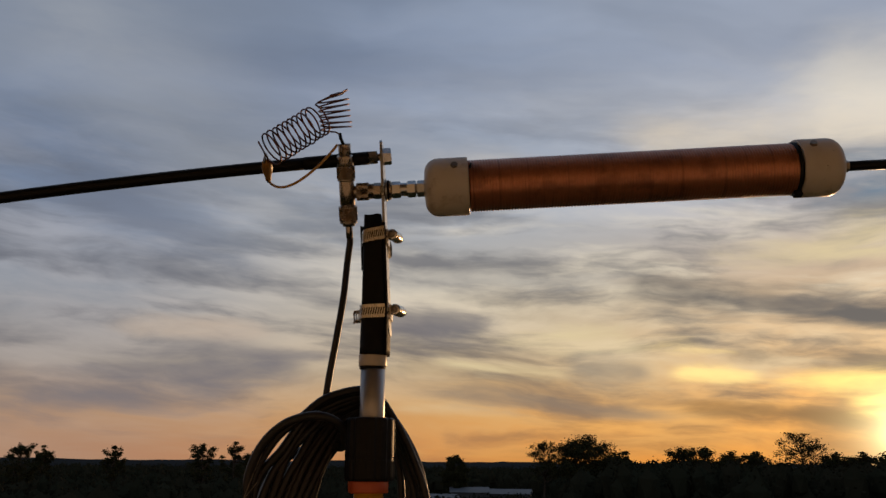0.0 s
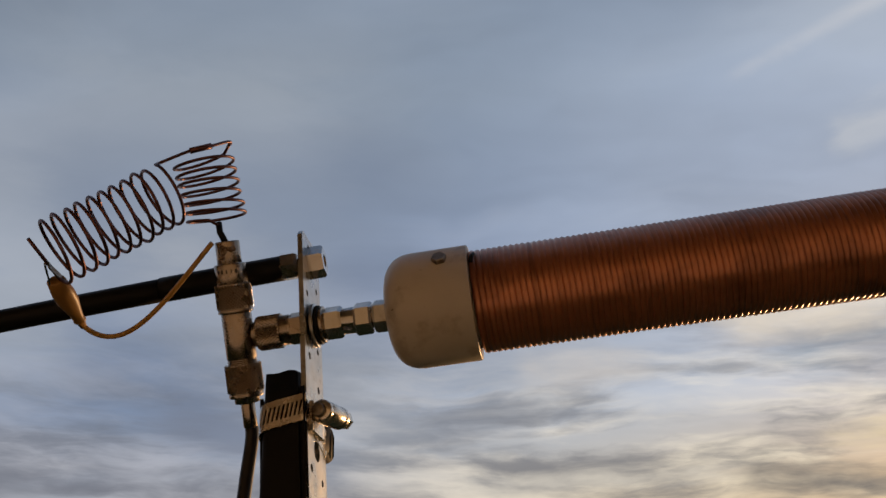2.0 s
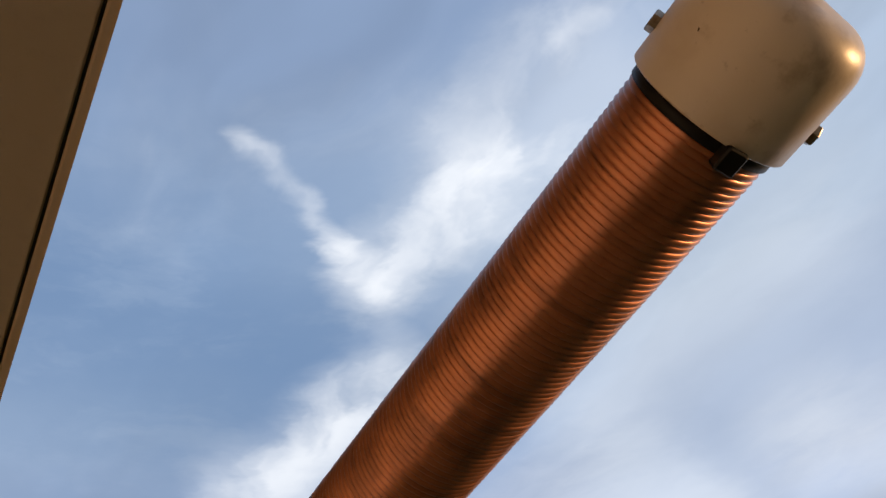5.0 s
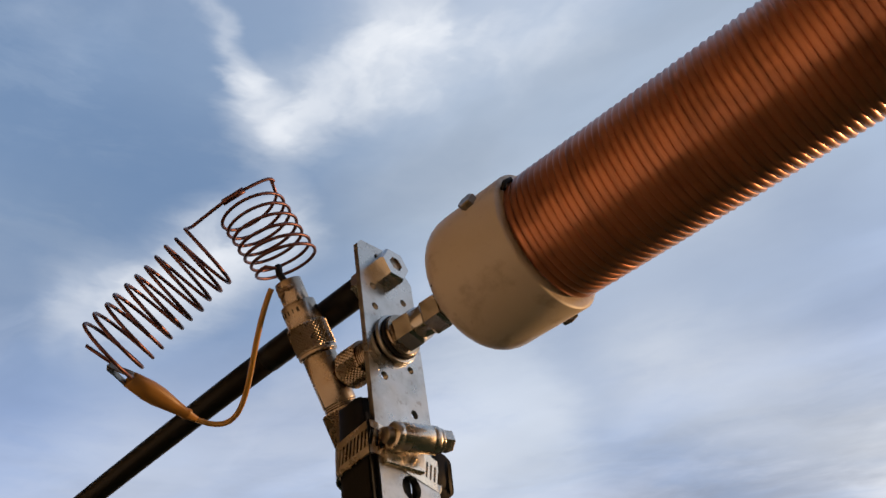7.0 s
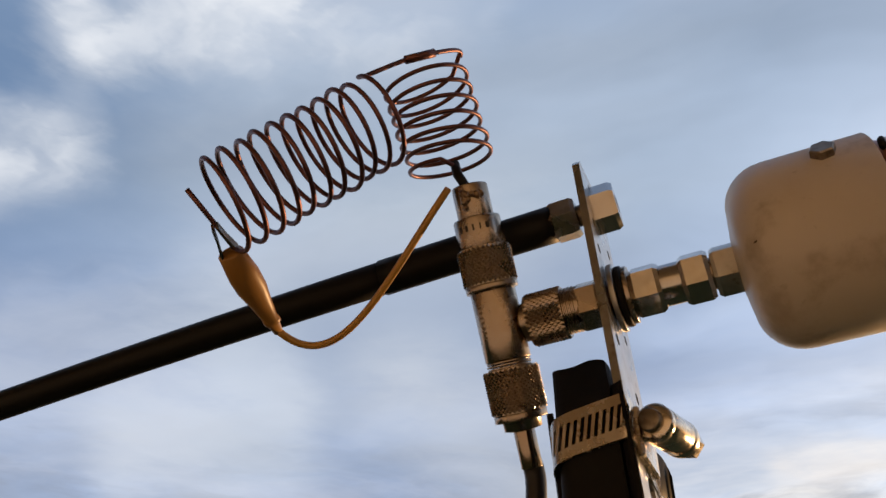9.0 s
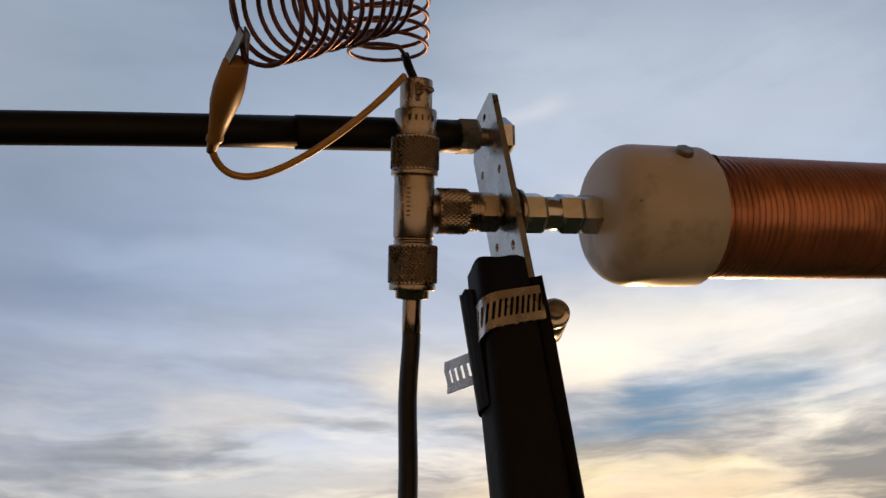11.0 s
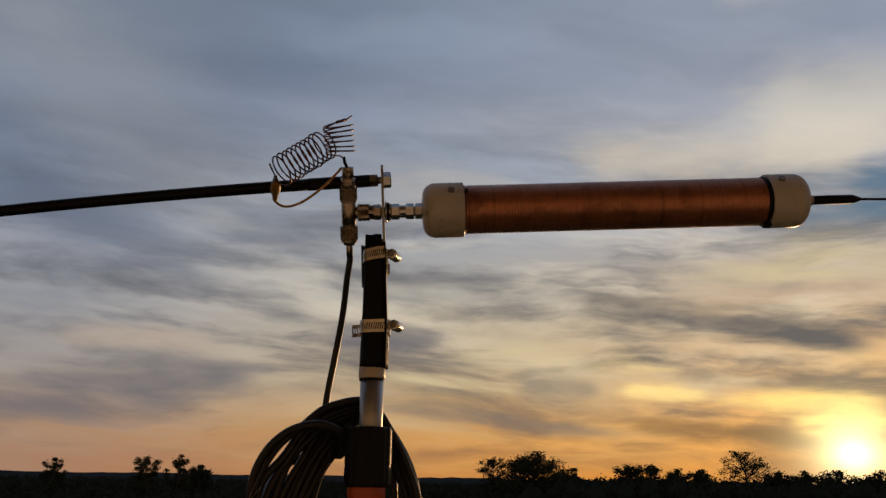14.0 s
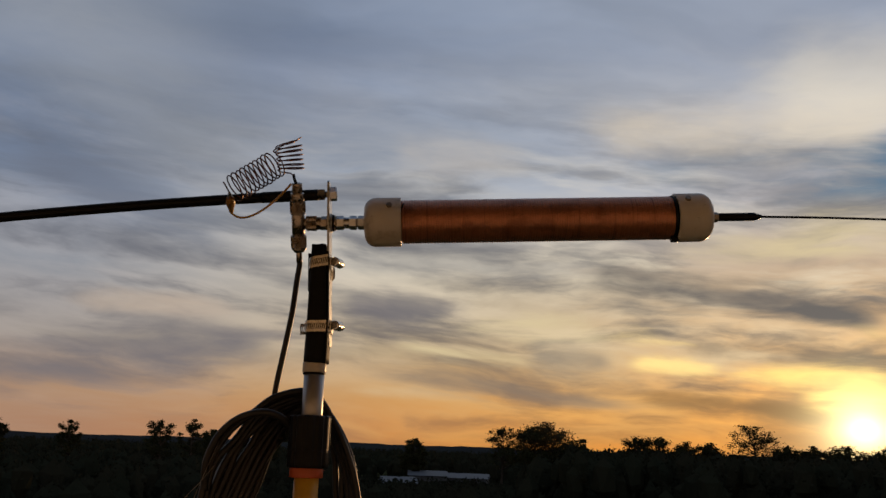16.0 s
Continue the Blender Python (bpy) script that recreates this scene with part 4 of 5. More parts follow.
# ---- the two wire coils and their lead ----
def helix(p0, p1, r, turns, phase_point, left=False, per=36, wander=0.0, end_point=None):
    p0, p1 = Vector(p0), Vector(p1)
    w = (p1 - p0).normalized()
    u = Vector(phase_point) - p0
    u = (u - w * u.dot(w)).normalized()
    v = w.cross(u)
    if end_point is not None:
        e = Vector(end_point) - p1
        a = math.atan2(e.dot(v), e.dot(u)) * (-1 if left else 1)
        turns = math.floor(turns) + (a / (2 * math.pi)) % 1.0
    out = []
    n = int(turns * per)
    for i in range(n + 1):
        a = 2 * math.pi * i / per * (-1 if left else 1)
        s = i / n
        k = 1 + wander * noise.noise(Vector((s * turns * 1.3, 2.0, 5.0)))
        slide = wander * 0.010 * noise.noise(Vector((s * turns * 0.8, 7.0, 1.0)))
        out.append(p0 + (p1 - p0) * s + w * slide + (u * math.cos(a) + v * math.sin(a)) * r * k)
    return out


A0, A1 = Vector((-0.1131, -0.0173, 2.2498)), Vector((-0.1152, -0.0398, 2.2770))
A_LEVEL, A_TIP = Vector((0.0, -0.42, 0.91)), Vector((-0.24, -0.46, 0.86))  # the turns' normals, bottom and top
B0, B1 = Vector((-0.1236, -0.0514, 2.2486)), Vector((-0.1640, -0.0728, 2.2103))
SPLICE, JOG = Vector((-0.1072, -0.0470, 2.2758)), Vector((-0.1261, -0.0599, 2.2603))
STUB = Vector((-0.1078, -0.0264, 2.2412))
CLIP_TIP, CLIP_END = Vector((-0.1678, -0.0680, 2.2070)), Vector((-0.1749, -0.0208, 2.1980))
A_END = Vector((-0.1020, -0.0365, 2.2844))
TAIL_END, LEAD_AT = Vector((-0.1731, -0.0775, 2.2167)), Vector((-0.1102, -0.0288, 2.2322))


def fanned_helix(p0, p1, n0, n1, r, turns, phase_point, per=36):
    """A left-handed spring whose turns lean over from the normal n0 to n1."""
    out = []
    n = int(turns * per)
    for i in range(n + 1):
        s = i / n
        w = (n0 + (n1 - n0) * s).normalized()
        u = Vector(phase_point) - p0
        u = (u - w * u.dot(w)).normalized()
        v = w.cross(u)
        a = -2 * math.pi * i / per
        k = 1 + 0.035 * noise.noise(Vector((s * turns * 1.3, 2.0, 5.0)))
        slide = 0.0007 * noise.noise(Vector((s * turns * 0.8, 7.0, 1.0)))
        out.append(p0 + (p1 - p0) * s + w * slide + (u * math.cos(a) + v * math.sin(a)) * r * k)
    return out


def build_wire_coils():
    c = thing("wire_coil", Matrix.Translation(STUB), "springy open coil of bare copper wire in two bent sections", "wire coil")
    inv = Matrix.Translation(-STUB)
    first = fanned_helix(A0, A1, A_LEVEL, A_TIP, 0.0146, 7.0, STUB)
    cut = min(range(len(first) - 37, len(first)), key=lambda i: (first[i] - A_END).length)
    first = first[:cut - 3] + [A_END]
    part("upper_section", sweep([inv @ p for p in [STUB + Vector((0, 0, 0.001))] + first[2:]], 0.00078, 8), THIN_COPPER, c)
    last = first[-1]
    near = SPLICE + (JOG - SPLICE) * 0.42 + Vector((0, 0, 0.0012))
    link = spline([first[-2], last, SPLICE, near, JOG], 8)
    part("link_wire", sweep([inv @ p for p in link[6:]], 0.00078, 8), THIN_COPPER, c)
    part("splice", sweep([inv @ (SPLICE + (near - SPLICE) * s) for s in (0.0, 0.3, 0.6, 1.0)], 0.0015, 10), THIN_COPPER, c, "dark twisted splice")
    second = helix(B0, B1, 0.0147, 10.6, JOG, left=True, wander=0.06, end_point=CLIP_TIP)
    tail = [second[-1] + (TAIL_END - second[-1]) * s for s in (0.3, 0.65, 1.0)]
    part("lower_section", sweep([inv @ p for p in [JOG] + second[1:] + tail], 0.00080, 8), THIN_COPPER, c)
    part("stub", sweep([inv @ p for p in (TEE_TOP + Vector((0.0, 0.0005, -0.002)), STUB + Vector((0, 0, -0.002)), STUB + Vector((-0.001, 0, 0.003)))], 0.0016, 10), SHRINK, c, "black insulated stub")


build_wire_coils()


def build_clip_lead():
    way = CLIP_END - CLIP_TIP
    m = along(CLIP_TIP, way, (1, 0, 0.4))
    cl = thing("clip_lead", m, "yellow alligator clip lead gripping the wire coil", "clip lead")
    L = way.length
    prof = [(0.010, 0.0026), (0.0104, 0.0033), (0.020, 0.0041), (0.026, 0.0040), (0.034, 0.0029), (0.041, 0.0021), (0.0418, 0.0024), (0.0432, 0.0024), (0.044, 0.0018), (L, 0.0013)]
    bm = lathe(prof, 24)
    bmesh.ops.transform(bm, matrix=Matrix.Diagonal((1.22, 0.92, 1, 1)), verts=bm.verts)
    part("boot", bm, BOOT, cl, "soft yellow vinyl boot")
    for s in (-1, 1):
        jaw = bmesh.new()
        rows = []
        for z, x in ((-0.001, 0.0004), (0.004, 0.0011), (0.009, 0.0022), (0.014, 0.0026)):
            rows.append([jaw.verts.new((s * (x + dx), y, z)) for dx in (0.0, 0.0007) for y in (-0.0018, 0.0018)])
        for a, b in zip(rows, rows[1:]):
            for i, j in ((0, 1), (1, 3), (3, 2), (2, 0)):
                jaw.faces.new((a[i], a[j], b[j], b[i]))
        jaw.faces.new((rows[0][0], rows[0][2], rows[0][3], rows[0][1]))
        bmesh.ops.recalc_face_normals(jaw, faces=jaw.faces)
        part("jaw", jaw, SCREW, cl, "tarnished nickel jaw", smooth=False)
    inv = m.inverted()
    pts = bezier([CLIP_END + (CLIP_TIP - CLIP_END) * 0.02, (-0.1662, 0.0070, 2.1895), (-0.130, -0.0290, 2.2045), LEAD_AT])
    part("lead", sweep([inv @ p for p in pts], 0.00125, 10), LEAD, cl, "yellow insulated wire")


build_clip_lead()

# ---- hose clamps ----
def band_path(center, r, h, plate_x, half, n=96):
    """Tight loop round a disc and a flat strip beside it: points at even steps, counter-clockwise."""
    cloud = []
    for k in range(120):
        x, y = sleeve_section(2 * math.pi * k / 120, r, h)
        cloud.append((center[0] + x, center[1] + y))
    cloud = [p for p in cloud if p[0] < plate_x]
    cloud += [(plate_x, -half), (plate_x, half), (plate_x - 0.0024, -half), (plate_x - 0.0024, half)]
    cloud.sort()

    def chain(seq):
        out = []
        for p in seq:
            while len(out) > 1 and (out[-1][0] - out[-2][0]) * (p[1] - out[-2][1]) - (out[-1][1] - out[-2][1]) * (p[0] - out[-2][0]) <= 0:
                out.pop()
            out.append(p)
        return out[:-1]

    hull = [Vector(p) for p in chain(cloud) + chain(cloud[::-1])]
    lens = [(hull[(i + 1) % len(hull)] - p).length for i, p in enumerate(hull)]
    total = sum(lens)
    pts, i, acc = [], 0, 0.0
    for k in range(n):
        want = total * k / n
        while acc + lens[i] < want:
            acc += lens[i]
            i += 1
        pts.append(hull[i] + (hull[(i + 1) % len(hull)] - hull[i]) * ((want - acc) / max(lens[i], 1e-9)))
    return pts


def slotted_band(pts, w, rail, lean, closed):
    """A flat band on edge along the points (x, y), with a row of leaning slots through it."""
    bm = bmesh.new()
    n = len(pts)
    cols = []
    for i, p in enumerate(pts):
        a = pts[(i - 1) % n] if closed or i else p
        b = pts[(i + 1) % n] if closed or i < n - 1 else p
        d = (b - a).normalized() * lean
        cols.append([bm.verts.new((q.x, q.y, z)) for q, z in ((p, -w), (p - d, rail - w), (p + d, w - rail), (p, w))])
    for i in range(n if closed else n - 1):
        a, b = cols[i], cols[(i + 1) % n]
        for k in range(3):
            if k == 1 and i % 2 and 0 < i < n - 2:
                continue
            bm.faces.new((a[k], b[k], b[k + 1], a[k + 1]))
    bmesh.ops.recalc_face_normals(bm, faces=bm.faces)
    bmesh.ops.solidify(bm, geom=bm.faces[:], thickness=-0.0007)
    return bm


def build_clamp(z, tail, tilt, back_drop, name_label):
    center = Vector((SX, MY))
    plate_x = PLATE_TOP.x + (PLATE_TOP.z - z) * PLATE_LEAN + 0.0014
    cl = thing("hose_clamp", pose(0, 0, z), name_label, "hose clamp", "hose clamps on the mast")
    path = band_path(center, 0.0147, z - 2.0366, plate_x, 0.0151)
    n = len(path)
    w = 0.0062
    bm = slotted_band(path, w, 0.0030, 0.0006, True)
    shear = Matrix.Identity(4)
    shear[2][0] = tilt
    shear[2][1] = back_drop
    shear[2][3] = -tilt * MX - back_drop * -0.015
    bmesh.ops.transform(bm, matrix=shear, verts=bm.verts)
    part("band", bm, STEEL, cl, "slotted stainless band", smooth=False)
    # free end of the band, standing off at the back
    spots = [Vector((x, y, 0)) for x, y in tail[0]]
    pts = [p.to_2d() for p in spline(spots, 20 // (len(spots) - 1))]
    bm = slotted_band(pts, w, 0.0034, 0.0005, False)
    bmesh.ops.translate(bm, vec=(0, 0, tail[1]), verts=bm.verts)
    part("band_tail", bm, STEEL, cl, "free slotted band end", smooth=False)
    # worm housing against the plate's face
    a = Vector((plate_x + 0.0052, -0.0135, 0.0018))
    b = Vector((plate_x + 0.0098, 0.0055, 0.0028))
    m = along(a, b - a, (1, 0, 0))
    L = (b - a).length
    ribbed = [(0.0, 0.0034), (0.0004, 0.0048), (0.0010, 0.0053)]
    for k in range(2):
        z0 = 0.003 + k * (L - 0.007)
        ribbed += [(z0, 0.0053), (z0 + 0.0003, 0.00515), (z0 + 0.0008, 0.00515), (z0 + 0.0011, 0.0053)]
    ribbed += [(L - 0.001, 0.0053), (L - 0.0004, 0.0050), (L, 0.0040)]
    hs = part("worm_housing", lathe(ribbed, 28), STEEL, cl, "rounded worm-screw housing", at=m)
    part("worm_screw", hexagon(L + 0.0012, L + 0.0058, 0.0043), STEEL, hs, "hexagon screw head", smooth=False)
    part("screw_collar", lathe(drum(L - 0.0004, L + 0.0013, 0.0047, 0.0003), 24), STEEL, hs)
    part("slot", box(bmesh.new(), (-0.0005, -0.0032, L + 0.0053), (0.0005, 0.0032, L + 0.0060)), SCREW, hs, smooth=False)
    part("screw_tip", lathe(drum(-0.0025, 0.001, 0.0032, 0.0006), 20), SCREW, hs)
    saddle = bmesh.new()
    box(saddle, (plate_x, -0.0135, -0.0070), (plate_x + 0.0022, 0.0065, 0.0070))
    bmesh.ops.bevel(saddle, geom=saddle.edges[:], offset=0.0005, segments=1, affect="EDGES")
    part("saddle", saddle, STEEL, cl, "pressed saddle under the housing", smooth=False)
    return cl


build_clamp(2.1475, (((-0.0690, 0.0110), (-0.0775, 0.0225), (-0.0850, 0.0335)), -0.005), 0.20, -0.28, "stainless worm-drive hose clamp holding plate to mast, upper one")
build_clamp(2.0765, (((-0.0735, 0.0100), (-0.0850, 0.0190), (-0.0965, 0.0265)), 0.001), 0.05, 0.04, "stainless worm-drive hose clamp holding plate to mast, lower one")

# ---- coaxial cable and the hank on the mast ----
def build_cable():
    drop = [TEE @ Vector((0, 0, 0.088)), TEE @ Vector((0, 0, 0.096)), (-0.1038, 0.0205, 2.1300), (-0.1062, 0.0190, 2.0950), (-0.1115, 0.0180, 2.0550), (-0.1178, 0.0200, 2.0150), (-0.1215, 0.0240, 1.9850), (-0.128, 0.030, 1.955)]
    cable = thing("coaxial_cable", Matrix.Translation(drop[0]), "black coaxial cable hanging from the tee connector", "cable")
    inv = Matrix.Translation(-Vector(drop[0]))
    part("jacket", sweep([inv @ p for p in spline(drop, 8)], 0.0033, 12), COAX, cable)
    hank = thing("cable_hank", pose(MX, 0.03, 1.99), "hank of black coaxial cable hung round the mast", "cable")
    inv = pose(MX, 0.03, 1.99).inverted()
    rnd = random.Random(5)
    for i in range(10):
        k = i / 9
        yy = 0.018 + 0.034 * k + rnd.uniform(-0.003, 0.003)
        j = lambda s=0.003: rnd.uniform(-s, s)
        mixed = lambda a, b: a + (b - a) * k  # from the outermost turn to the innermost
        loop = [(-0.080 + j(), yy + 0.002, mixed(2.006, 1.992) + j(0.002)), (mixed(-0.117, -0.098) + j(0.002), yy - 0.006, mixed(2.000, 1.980) + j(0.002)), (mixed(-0.139, -0.107) + j(0.002), yy - 0.014, mixed(1.985, 1.962) + j(0.002)),
                (mixed(-0.161, -0.119) + j(), yy - 0.020, mixed(1.958, 1.938) + j()), (mixed(-0.179, -0.131) + j(), yy - 0.023, mixed(1.925, 1.908)), (mixed(-0.190, -0.148) + j(0.004), yy - 0.024, 1.86), (mixed(-0.186, -0.155) + j(0.005), yy - 0.014, 1.78), (-0.118 + j(0.008), yy, 1.715 + j(0.01)),
                (-0.062 + j(0.006), yy + 0.008, 1.75), (mixed(-0.016, -0.042) + j(0.004), yy + 0.010, 1.83), (mixed(-0.020, -0.046) + j(0.003), yy + 0.010, 1.90), (mixed(-0.034, -0.050) + j(), yy + 0.008, mixed(1.942, 1.935)), (mixed(-0.054, -0.062) + j(0.002), yy + 0.006, mixed(1.978, 1.968) + j(0.002))]
        part("turn", sweep([inv @ p for p in spline(loop, 8, closed=True)], 0.0038, 10, closed=True), COAX, hank)
    wrap = [(-0.181, -0.004, 1.900), (-0.180, -0.012, 1.930), (-0.168, -0.018, 1.957), (-0.148, -0.022, 1.975), (-0.124, -0.024, 1.982), (-0.107, -0.018, 1.979), (-0.098, -0.006, 1.970), (-0.101, 0.014, 1.957), (-0.112, 0.03, 1.956), (-0.135, 0.045, 1.955), (-0.158, 0.040, 1.945), (-0.172, 0.022, 1.92), (-0.176, 0.01, 1.89)]
    part("wrap_turn", sweep([inv @ p for p in spline(wrap, 8)], 0.0040, 12), COAX, hank, "turn wrapped round the hank")
    cord = thing("loose_cord", pose(-0.172, -0.008, 1.93), "thin pale cord hanging off the cable hank", "cord")
    inv = pose(-0.172, -0.008, 1.93).inverted()
    part("strand", sweep([inv @ p for p in spline([(-0.166, -0.016, 1.955), (-0.176, -0.014, 1.93), (-0.192, -0.010, 1.885), (-0.215, 0.0, 1.81), (-0.23, 0.01, 1.70)], 6)], 0.0003, 5), CORD, cord)
    part("strand", sweep([inv @ p for p in spline([(-0.172, -0.012, 1.925), (-0.185, -0.012, 1.908), (-0.205, -0.008, 1.885), (-0.24, 0.0, 1.83), (-0.27, 0.01, 1.74)], 6)], 0.0003, 5), CORD, cord)


build_cable()

# ---- land, house, trees ----
def land_height(x, y):
    r = math.hypot(x, y)
    t = min(1.0, max(0.0, (r - 6.0) / 64.0))
    z = -16.0 * t * t * (3 - 2 * t)
    return z + 1.2 * t * noise.noise(Vector((x / 160, y / 160, 0.3)))


def build_ground():
    radii = [0, 1, 2, 4, 6, 8, 11, 15, 20, 26, 33, 42, 52, 62, 75, 95, 120, 150, 190, 240, 310, 400, 520, 700, 950, 1300, 1800, 2500, 3400, 4700]
    seg = 96
    bm = bmesh.new()
    mid = bm.verts.new((0, 0, 0))
    rows = []
    for r in radii[1:]:
        rows.append([bm.verts.new((r * math.cos(2 * math.pi * k / seg), r * math.sin(2 * math.pi * k / seg), land_height(r * math.cos(2 * math.pi * k / seg), r * math.sin(2 * math.pi * k / seg)))) for k in range(seg)])
    for k in range(seg):
        bm.faces.new((mid, rows[0][k], rows[0][(k + 1) % seg]))
    for a, b in zip(rows, rows[1:]):
        for k in range(seg):
            n = (k + 1) % seg
            bm.faces.new((a[k], b[k], b[n], a[n]))
    tagged(part("ground", bm, GROUND, None), "rough grassy hilltop falling to a wooded plain", "ground", kind="structure")


build_ground()


def build_house():
    """Only the eave comes into view; wall and roof close the place behind it."""
    way = Vector((-0.9973, 0.0730, 0)).normalized()
    m = Matrix(((way.x, -way.y, 0, -0.11), (way.y, way.x, 0, -0.092), (0, 0, 1, 2.836), (0, 0, 0, 1)))  # x along the eave, y behind it
    h = thing("house", m, "beige house with painted soffit and fascia at the eave", "house")
    out = Vector((-way.y, way.x, 0))
    back = 1.0 if out.y < 0 else -1.0

    def slab(name, y0, y1, z0, z1, x0, x1, mat, label=""):
        bm = bmesh.new()
        ya, yb = sorted((back * y0, back * y1))
        box(bm, (x0, ya, z0), (x1, yb, z1))
        bmesh.ops.bevel(bm, geom=bm.edges[:], offset=0.0025, segments=2, affect="EDGES")
        return part(name, bm, mat, h, label, smooth=False)

    slab("fascia", 0.0, 0.0125, 0.0, 0.19, -7.0, 7.0, FASCIA, "tan painted fascia board")
    # the gap's shade, made as a strip in the dark roof colour
    slab("groove_shade", 0.0125, 0.0165, 0.012, 0.19, -7.0, 7.0, SHINGLE, "dark strip standing for the shade in the groove behind the fascia")
    slab("soffit", 0.0165, 2.6, 0.004, 0.016, -7.0, 7.0, SOFFIT, "brown-beige soffit boards")
    slab("wall", 2.3, 2.5, -2.90, 0.004, -6.5, 6.5, SIDING, "pale siding wall")
    bm = bmesh.new()
    pts = [(0.004, 0.17), (0.004, 0.20), (6.0, 2.4), (6.0, 2.3)]
    rows = [[bm.verts.new((x, back * y, z)) for y, z in pts] for x in (-7.2, 7.2)]
    for k in range(4):
        bm.faces.new((rows[0][k], rows[0][(k + 1) % 4], rows[1][(k + 1) % 4], rows[1][k]))
    bm.faces.new(rows[0][::-1])
    bm.faces.new(rows[1])
    bmesh.ops.recalc_face_normals(bm, faces=bm.faces)
    part("roof", bm, SHINGLE, h, "dark shingle roof", smooth=False)


build_house()


def polar(az, r, z):
    return Vector((r * math.sin(radians(az)), r * math.cos(radians(az)), z))


def build_tree(az, r, top_el, spread, shape, seed, bare=0.0):
    """A tree at a bearing: trunk with forking limbs and a crown of many small leaf tufts."""
    rnd = random.Random(seed)
    base = polar(az, r, 0)
    base.z = land_height(base.x, base.y) - 0.3
    height = 1.95 + r * math.tan(radians(top_el)) - base.z
    wide = r * math.tan(radians(spread)) / 2
    label = {"pine": "tall dark pine with a flat spreading crown", "round": "dark broadleaf tree with a rounded ragged crown", "thin": "sparse dark tree with thin open branches"}[shape]
    t = thing("tree", Matrix.Translation(base), label, "tree", "trees above the woods")
    trunk = [Vector((0.25 * math.sin(s * 5 + seed), 0.25 * math.cos(s * 4 + seed), height * 0.93 * s)) for s in (i / 10 for i in range(11))]
    bm = sweep(trunk, 0.30 + height * 0.006, 8, taper=lambda s: 1.05 - 0.9 * s)
    tips = []
    lo = {"pine": 0.60, "round": 0.22, "thin": 0.52}[shape]
    for i in range({"pine": 58, "round": 60, "thin": 40}[shape]):
        s = lo + (0.95 - lo) * rnd.random() ** 0.8
        u = (s - lo) / (1 - lo)
        reach = {"pine": wide * (0.55 + 0.6 * math.sin(math.pi * min(1, u * 0.9 + 0.2))), "round": wide * (0.35 + 0.75 * math.sin(math.pi * (0.15 + 0.75 * u))), "thin": wide * (0.3 + 0.8 * math.sin(math.pi * (0.2 + 0.7 * u)))}[shape] * rnd.uniform(0.5, 1.05)
        a = rnd.uniform(0, 2 * math.pi)
        p = Vector((0, 0, height * 0.93 * s))
        rise = {"pine": 0.18, "round": 0.45, "thin": 0.75}[shape] * reach * rnd.uniform(0.4, 1.2)
        q = p + Vector((math.cos(a) * reach, math.sin(a) * reach, min(rise, height - p.z)))
        mid = (p + q) / 2 + Vector((0, 0, -0.06 * reach))
        sweep([p, mid, q], 0.11, 5, bm=bm, taper=lambda x: 1.0 - 0.75 * x)
        tips += [(q, 1.0), (mid + (q - mid) * rnd.random(), 0.8), (q + Vector((rnd.uniform(-1, 1), rnd.uniform(-1, 1), rnd.uniform(-0.2, 0.8))) * 0.12 * wide, 0.8)]
    part("trunk", bm, BARK, t, "dark trunk with forking limbs")
    tips += [(Vector((rnd.gauss(0, 0.18), rnd.gauss(0, 0.18), height * rnd.uniform(0.9, 0.985))), 0.8) for _ in range(8)]
    big = {"pine": 1.2, "round": 1.05, "thin": 0.9}[shape]
    verts, faces = [], []
    tuft = wide * {"pine": 0.30, "round": 0.30, "thin": 0.24}[shape]
    per = int({"pine": 90, "round": 60, "thin": 40}[shape] * (1 - bare))
    for q, k in tips:
        for _ in range(per):
            o = Vector((rnd.gauss(0, 1), rnd.gauss(0, 1), rnd.gauss(0, 0.6))) * tuft * 0.55 * k
            c = q + o
            if c.z > height:
                c.z = height - rnd.random() * 0.3
            e = Vector((rnd.gauss(0, 1), rnd.gauss(0, 1), rnd.gauss(0, 1))).normalized() * rnd.uniform(0.10, 0.22) * (r / 200) * big
            f = e.cross(Vector((rnd.gauss(0, 1), rnd.gauss(0, 1), rnd.gauss(0, 1)))).normalized() * rnd.uniform(0.08, 0.16) * (r / 200) * big
            n = len(verts)
            verts += [c - e, c + f, c + e, c - f]
            faces.append((n, n + 1, n + 2, n + 3))
    me = bpy.data.meshes.new("crown")
    me.from_pydata([tuple(v) for v in verts], [], faces)
    me.materials.append(LEAF)
    ob = new("crown", me)
    ob.parent = t
    ob["label"] = "ragged crown of small leaves"


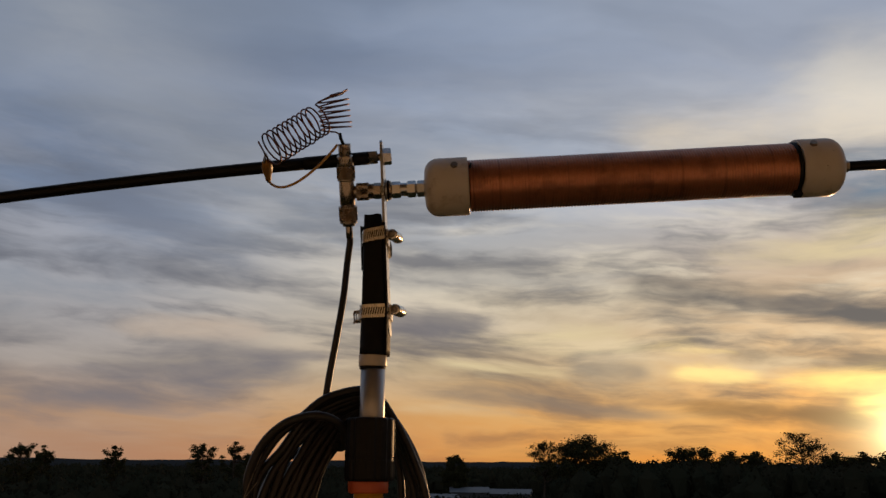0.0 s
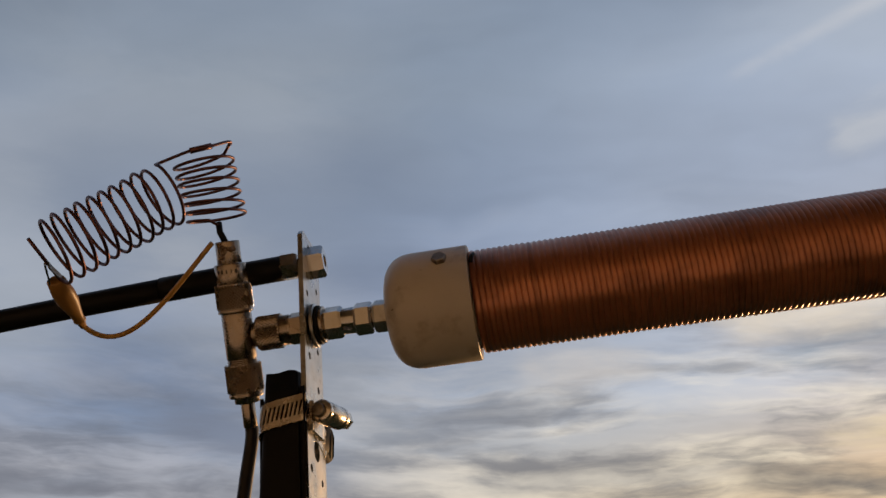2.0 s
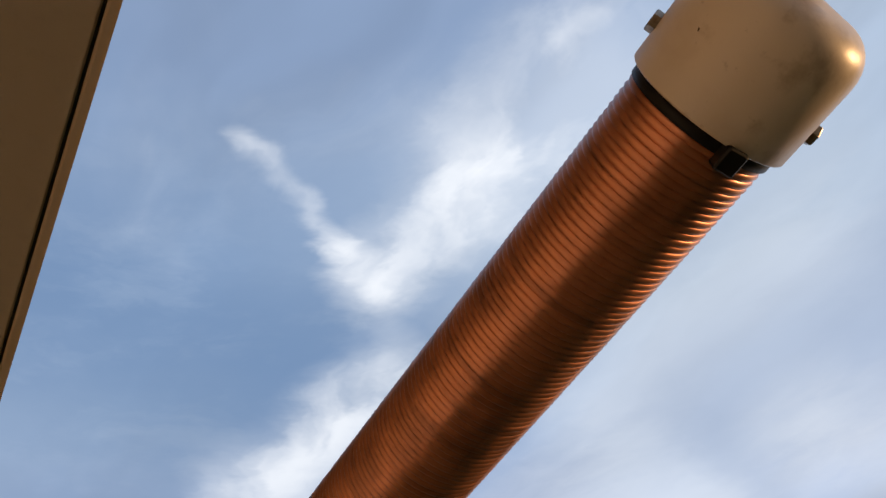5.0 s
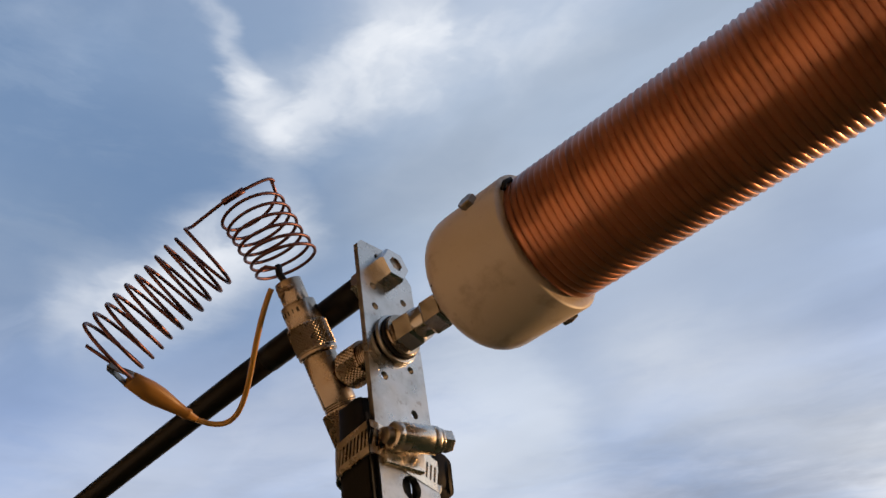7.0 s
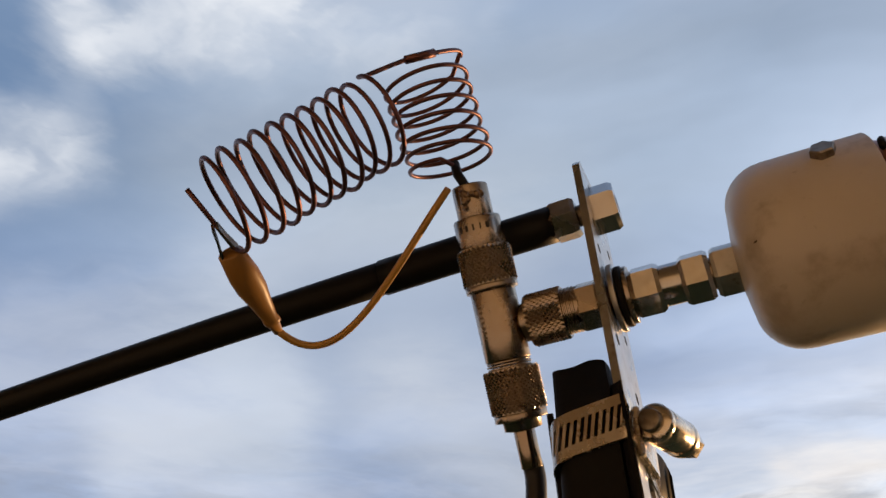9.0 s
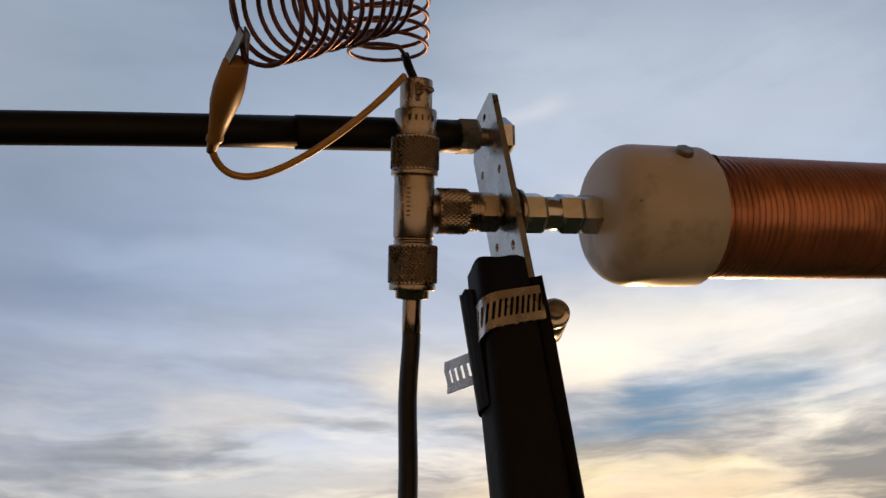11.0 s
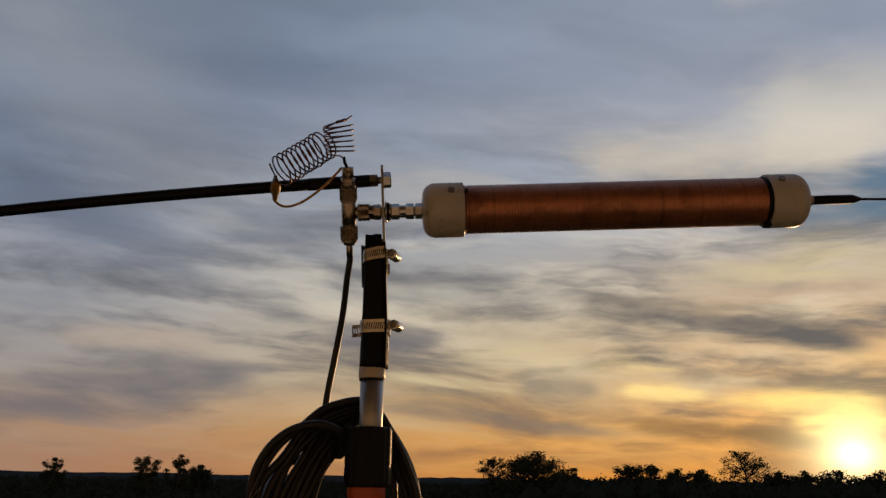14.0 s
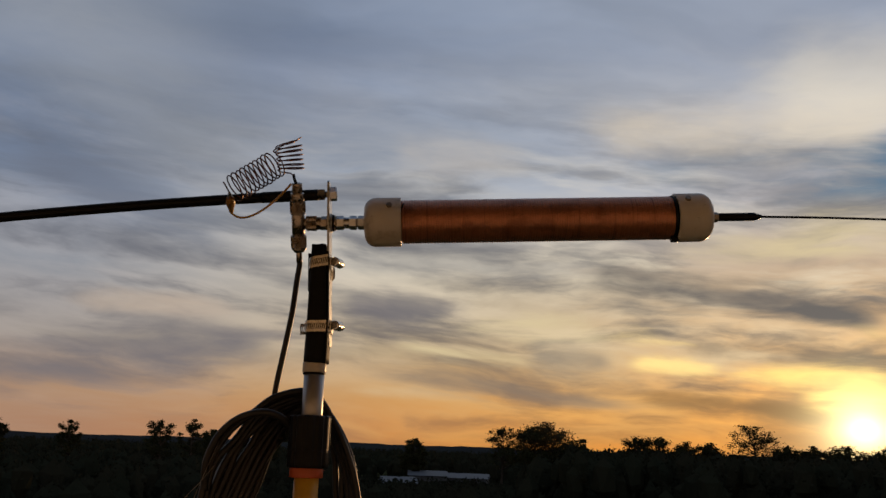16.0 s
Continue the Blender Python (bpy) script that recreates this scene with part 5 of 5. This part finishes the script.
for i, (az, r, el, spread, shape) in enumerate([
    (-26.4, 260, 0.90, 1.8, "thin"), (-25.2, 250, 0.80, 1.1, "thin"), (-21.3, 250, 0.85, 1.35, "thin"), (-16.1, 250, 1.05, 1.7, "thin"), (-14.2, 240, 1.15, 1.5, "thin"), (-13.0, 260, 0.55, 1.1, "round"),
    (-9.4, 300, 0.35, 0.8, "round"), (-0.3, 330, 0.45, 1.1, "round"), (5.3, 230, 1.45, 1.9, "thin"), (8.1, 210, 1.75, 3.9, "pine"), (10.4, 240, 0.75, 1.2, "round"), (13.7, 230, 1.05, 1.5, "round"), (15.1, 235, 1.05, 1.9, "round"), (16.7, 240, 0.85, 1.4, "round"),
    (18.1, 225, 0.8, 1.4, "round"), (20.7, 205, 1.85, 3.0, "thin"), (22.6, 215, 0.75, 1.5, "round"), (24.0, 250, 0.75, 1.4, "round"), (25.9, 250, 0.85, 2.0, "round"), (28.0, 240, 0.9, 2.0, "round")]):
    build_tree(az, r, el, spread * (1.25 if shape == "round" else 1.0), shape, 40 + i)


def build_woods():
    """The dark woods over the plain: crowns by the thousand, too small to tell apart."""
    rnd = random.Random(9)
    ico = bmesh.new()
    bmesh.ops.create_icosphere(ico, subdivisions=1, radius=1.0)
    iv = [v.co.copy() for v in ico.verts]
    fi = [[v.index for v in f.verts] for f in ico.faces]
    ico.free()
    verts, faces = [], []
    for _ in range(9000):
        az = rnd.uniform(-46, 46)
        r = 120 * (1700 / 120) ** (rnd.random() ** 0.8)
        clearing = -4.2 < az < 6 and r < 440
        right = az > 8.5 + 1.5 * math.sin(r)
        lim = 0.30 + 0.22 * noise.noise(Vector((az * 1.1, 5.0, 0.0))) if right and r < 330 else (-2.1 if r < 270 else -1.9) if clearing else -0.10
        p = polar(az, r, 0)
        g = land_height(p.x, p.y)
        tall = rnd.uniform(14, 21) if right else rnd.uniform(8, 15)
        top = min(g + tall, 1.95 + r * math.tan(radians(lim + rnd.uniform(-0.15, 0.10))))
        s = rnd.uniform(1.5, 2.8) * (1 + r / 600)
        n = len(verts)
        for v in iv:
            k = 1 + rnd.uniform(-0.25, 0.2)
            verts.append((p.x + v.x * s * 0.65 * k, p.y + v.y * s * 0.65 * k, top - s * 1.5 + v.z * s * 1.2 * k))
        faces += [[n + j for j in f] for f in fi]
        # leaf tufts over the crown
        for _ in range(34 if r < 500 else 16):
            d = Vector((rnd.gauss(0, 1), rnd.gauss(0, 1), rnd.gauss(0.3, 1))).normalized()
            c = Vector((p.x, p.y, top - s * 1.4)) + Vector((d.x * s, d.y * s, d.z * s * 1.4)) * rnd.uniform(0.75, 1.05)
            e = Vector((rnd.gauss(0, 1), rnd.gauss(0, 1), rnd.gauss(0, 1))).normalized() * rnd.uniform(0.16, 0.36) * (0.6 + r / 450)
            f = e.cross(Vector((rnd.gauss(0, 1), rnd.gauss(0, 1), rnd.gauss(0, 1)))).normalized() * e.length * 0.7
            n = len(verts)
            verts += [tuple(c - e), tuple(c + f), tuple(c + e), tuple(c - f)]
            faces.append([n, n + 1, n + 2, n + 3])
    me = bpy.data.meshes.new("woods")
    me.from_pydata(verts, [], faces)
    me.materials.append(FOREST)
    tagged(new("woods", me), "dark evening woods covering the plain", "woods", kind="stuff")
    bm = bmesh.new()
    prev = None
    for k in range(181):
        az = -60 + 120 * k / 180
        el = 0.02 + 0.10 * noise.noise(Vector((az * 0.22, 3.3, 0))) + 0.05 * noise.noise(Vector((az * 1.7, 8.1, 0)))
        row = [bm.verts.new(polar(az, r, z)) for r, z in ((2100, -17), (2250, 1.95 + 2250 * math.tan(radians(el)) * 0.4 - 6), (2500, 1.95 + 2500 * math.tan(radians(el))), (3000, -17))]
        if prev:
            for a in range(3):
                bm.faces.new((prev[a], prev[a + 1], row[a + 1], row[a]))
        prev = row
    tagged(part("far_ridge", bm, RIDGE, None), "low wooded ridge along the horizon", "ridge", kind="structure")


build_woods()


def build_shed(az, r, roof_el, width_deg, deep, low, wall_mat, turn, label):
    """A low building with a shallow metal roof, seen over its eave."""
    p = polar(az, r, 0)
    top = 1.95 + r * math.tan(radians(roof_el))
    g = land_height(p.x, p.y)
    w = r * math.tan(radians(width_deg)) / 2
    b = thing("warehouse", pose(p.x, p.y, g, 0, 0, -az + turn), label, "building")
    hgt = max(2.5, top - g)
    bm = bmesh.new()
    box(bm, (-w, -deep, -1.0), (w, deep, hgt - low))
    part("wall", bm, wall_mat, b, "plain wall", smooth=False)
    bm = bmesh.new()
    o = 0.6
    rows = [[bm.verts.new((x, -deep - o, hgt - low)), bm.verts.new((x, 0, hgt)), bm.verts.new((x, deep + o, hgt - low)), bm.verts.new((x, 0, hgt - low - 0.3))] for x in (-w - o, w + o)]
    for k in range(4):
        bm.faces.new((rows[0][k], rows[0][(k + 1) % 4], rows[1][(k + 1) % 4], rows[1][k]))
    bm.faces.new(rows[0][::-1])
    bm.faces.new(rows[1])
    bmesh.ops.recalc_face_normals(bm, faces=bm.faces)
    roof = part("roof", bm, METAL_ROOF, b, "pale metal roof", smooth=False)
    for k in range(7):
        x = -w + 2 * w * (k + 0.5) / 7
        bm = bmesh.new()
        box(bm, (x - 0.8, -deep - 0.06, 1.0), (x + 0.8, -deep + 0.02, 2.4))
        part("window", bm, DARK_GLASS, b, smooth=False)


build_shed(0.55, 330, -1.52, 2.3, 14, 1.5, BLOCK, 2, "long low warehouse with a pale metal roof")
build_shed(3.2, 350, -1.62, 2.4, 12, 1.5, BLOCK, -3, "low warehouse with a pale metal roof and dark wall")
build_shed(-1.3, 290, -1.95, 2.0, 12, 1.6, BLOCK, 4, "low warehouse with a pale metal roof beside the trees")
build_shed(-23.6, 300, -2.75, 0.25, 3, 1.0, WHITE_WALL, 10, "small white shed among the dark trees")
build_shed(-24.6, 310, -2.85, 0.2, 3, 1.0, WHITE_WALL, -15, "small white hut among the dark trees")
build_shed(-20.5, 320, -2.80, 0.2, 3, 1.0, WHITE_WALL, 0, "small pale hut among the dark trees")
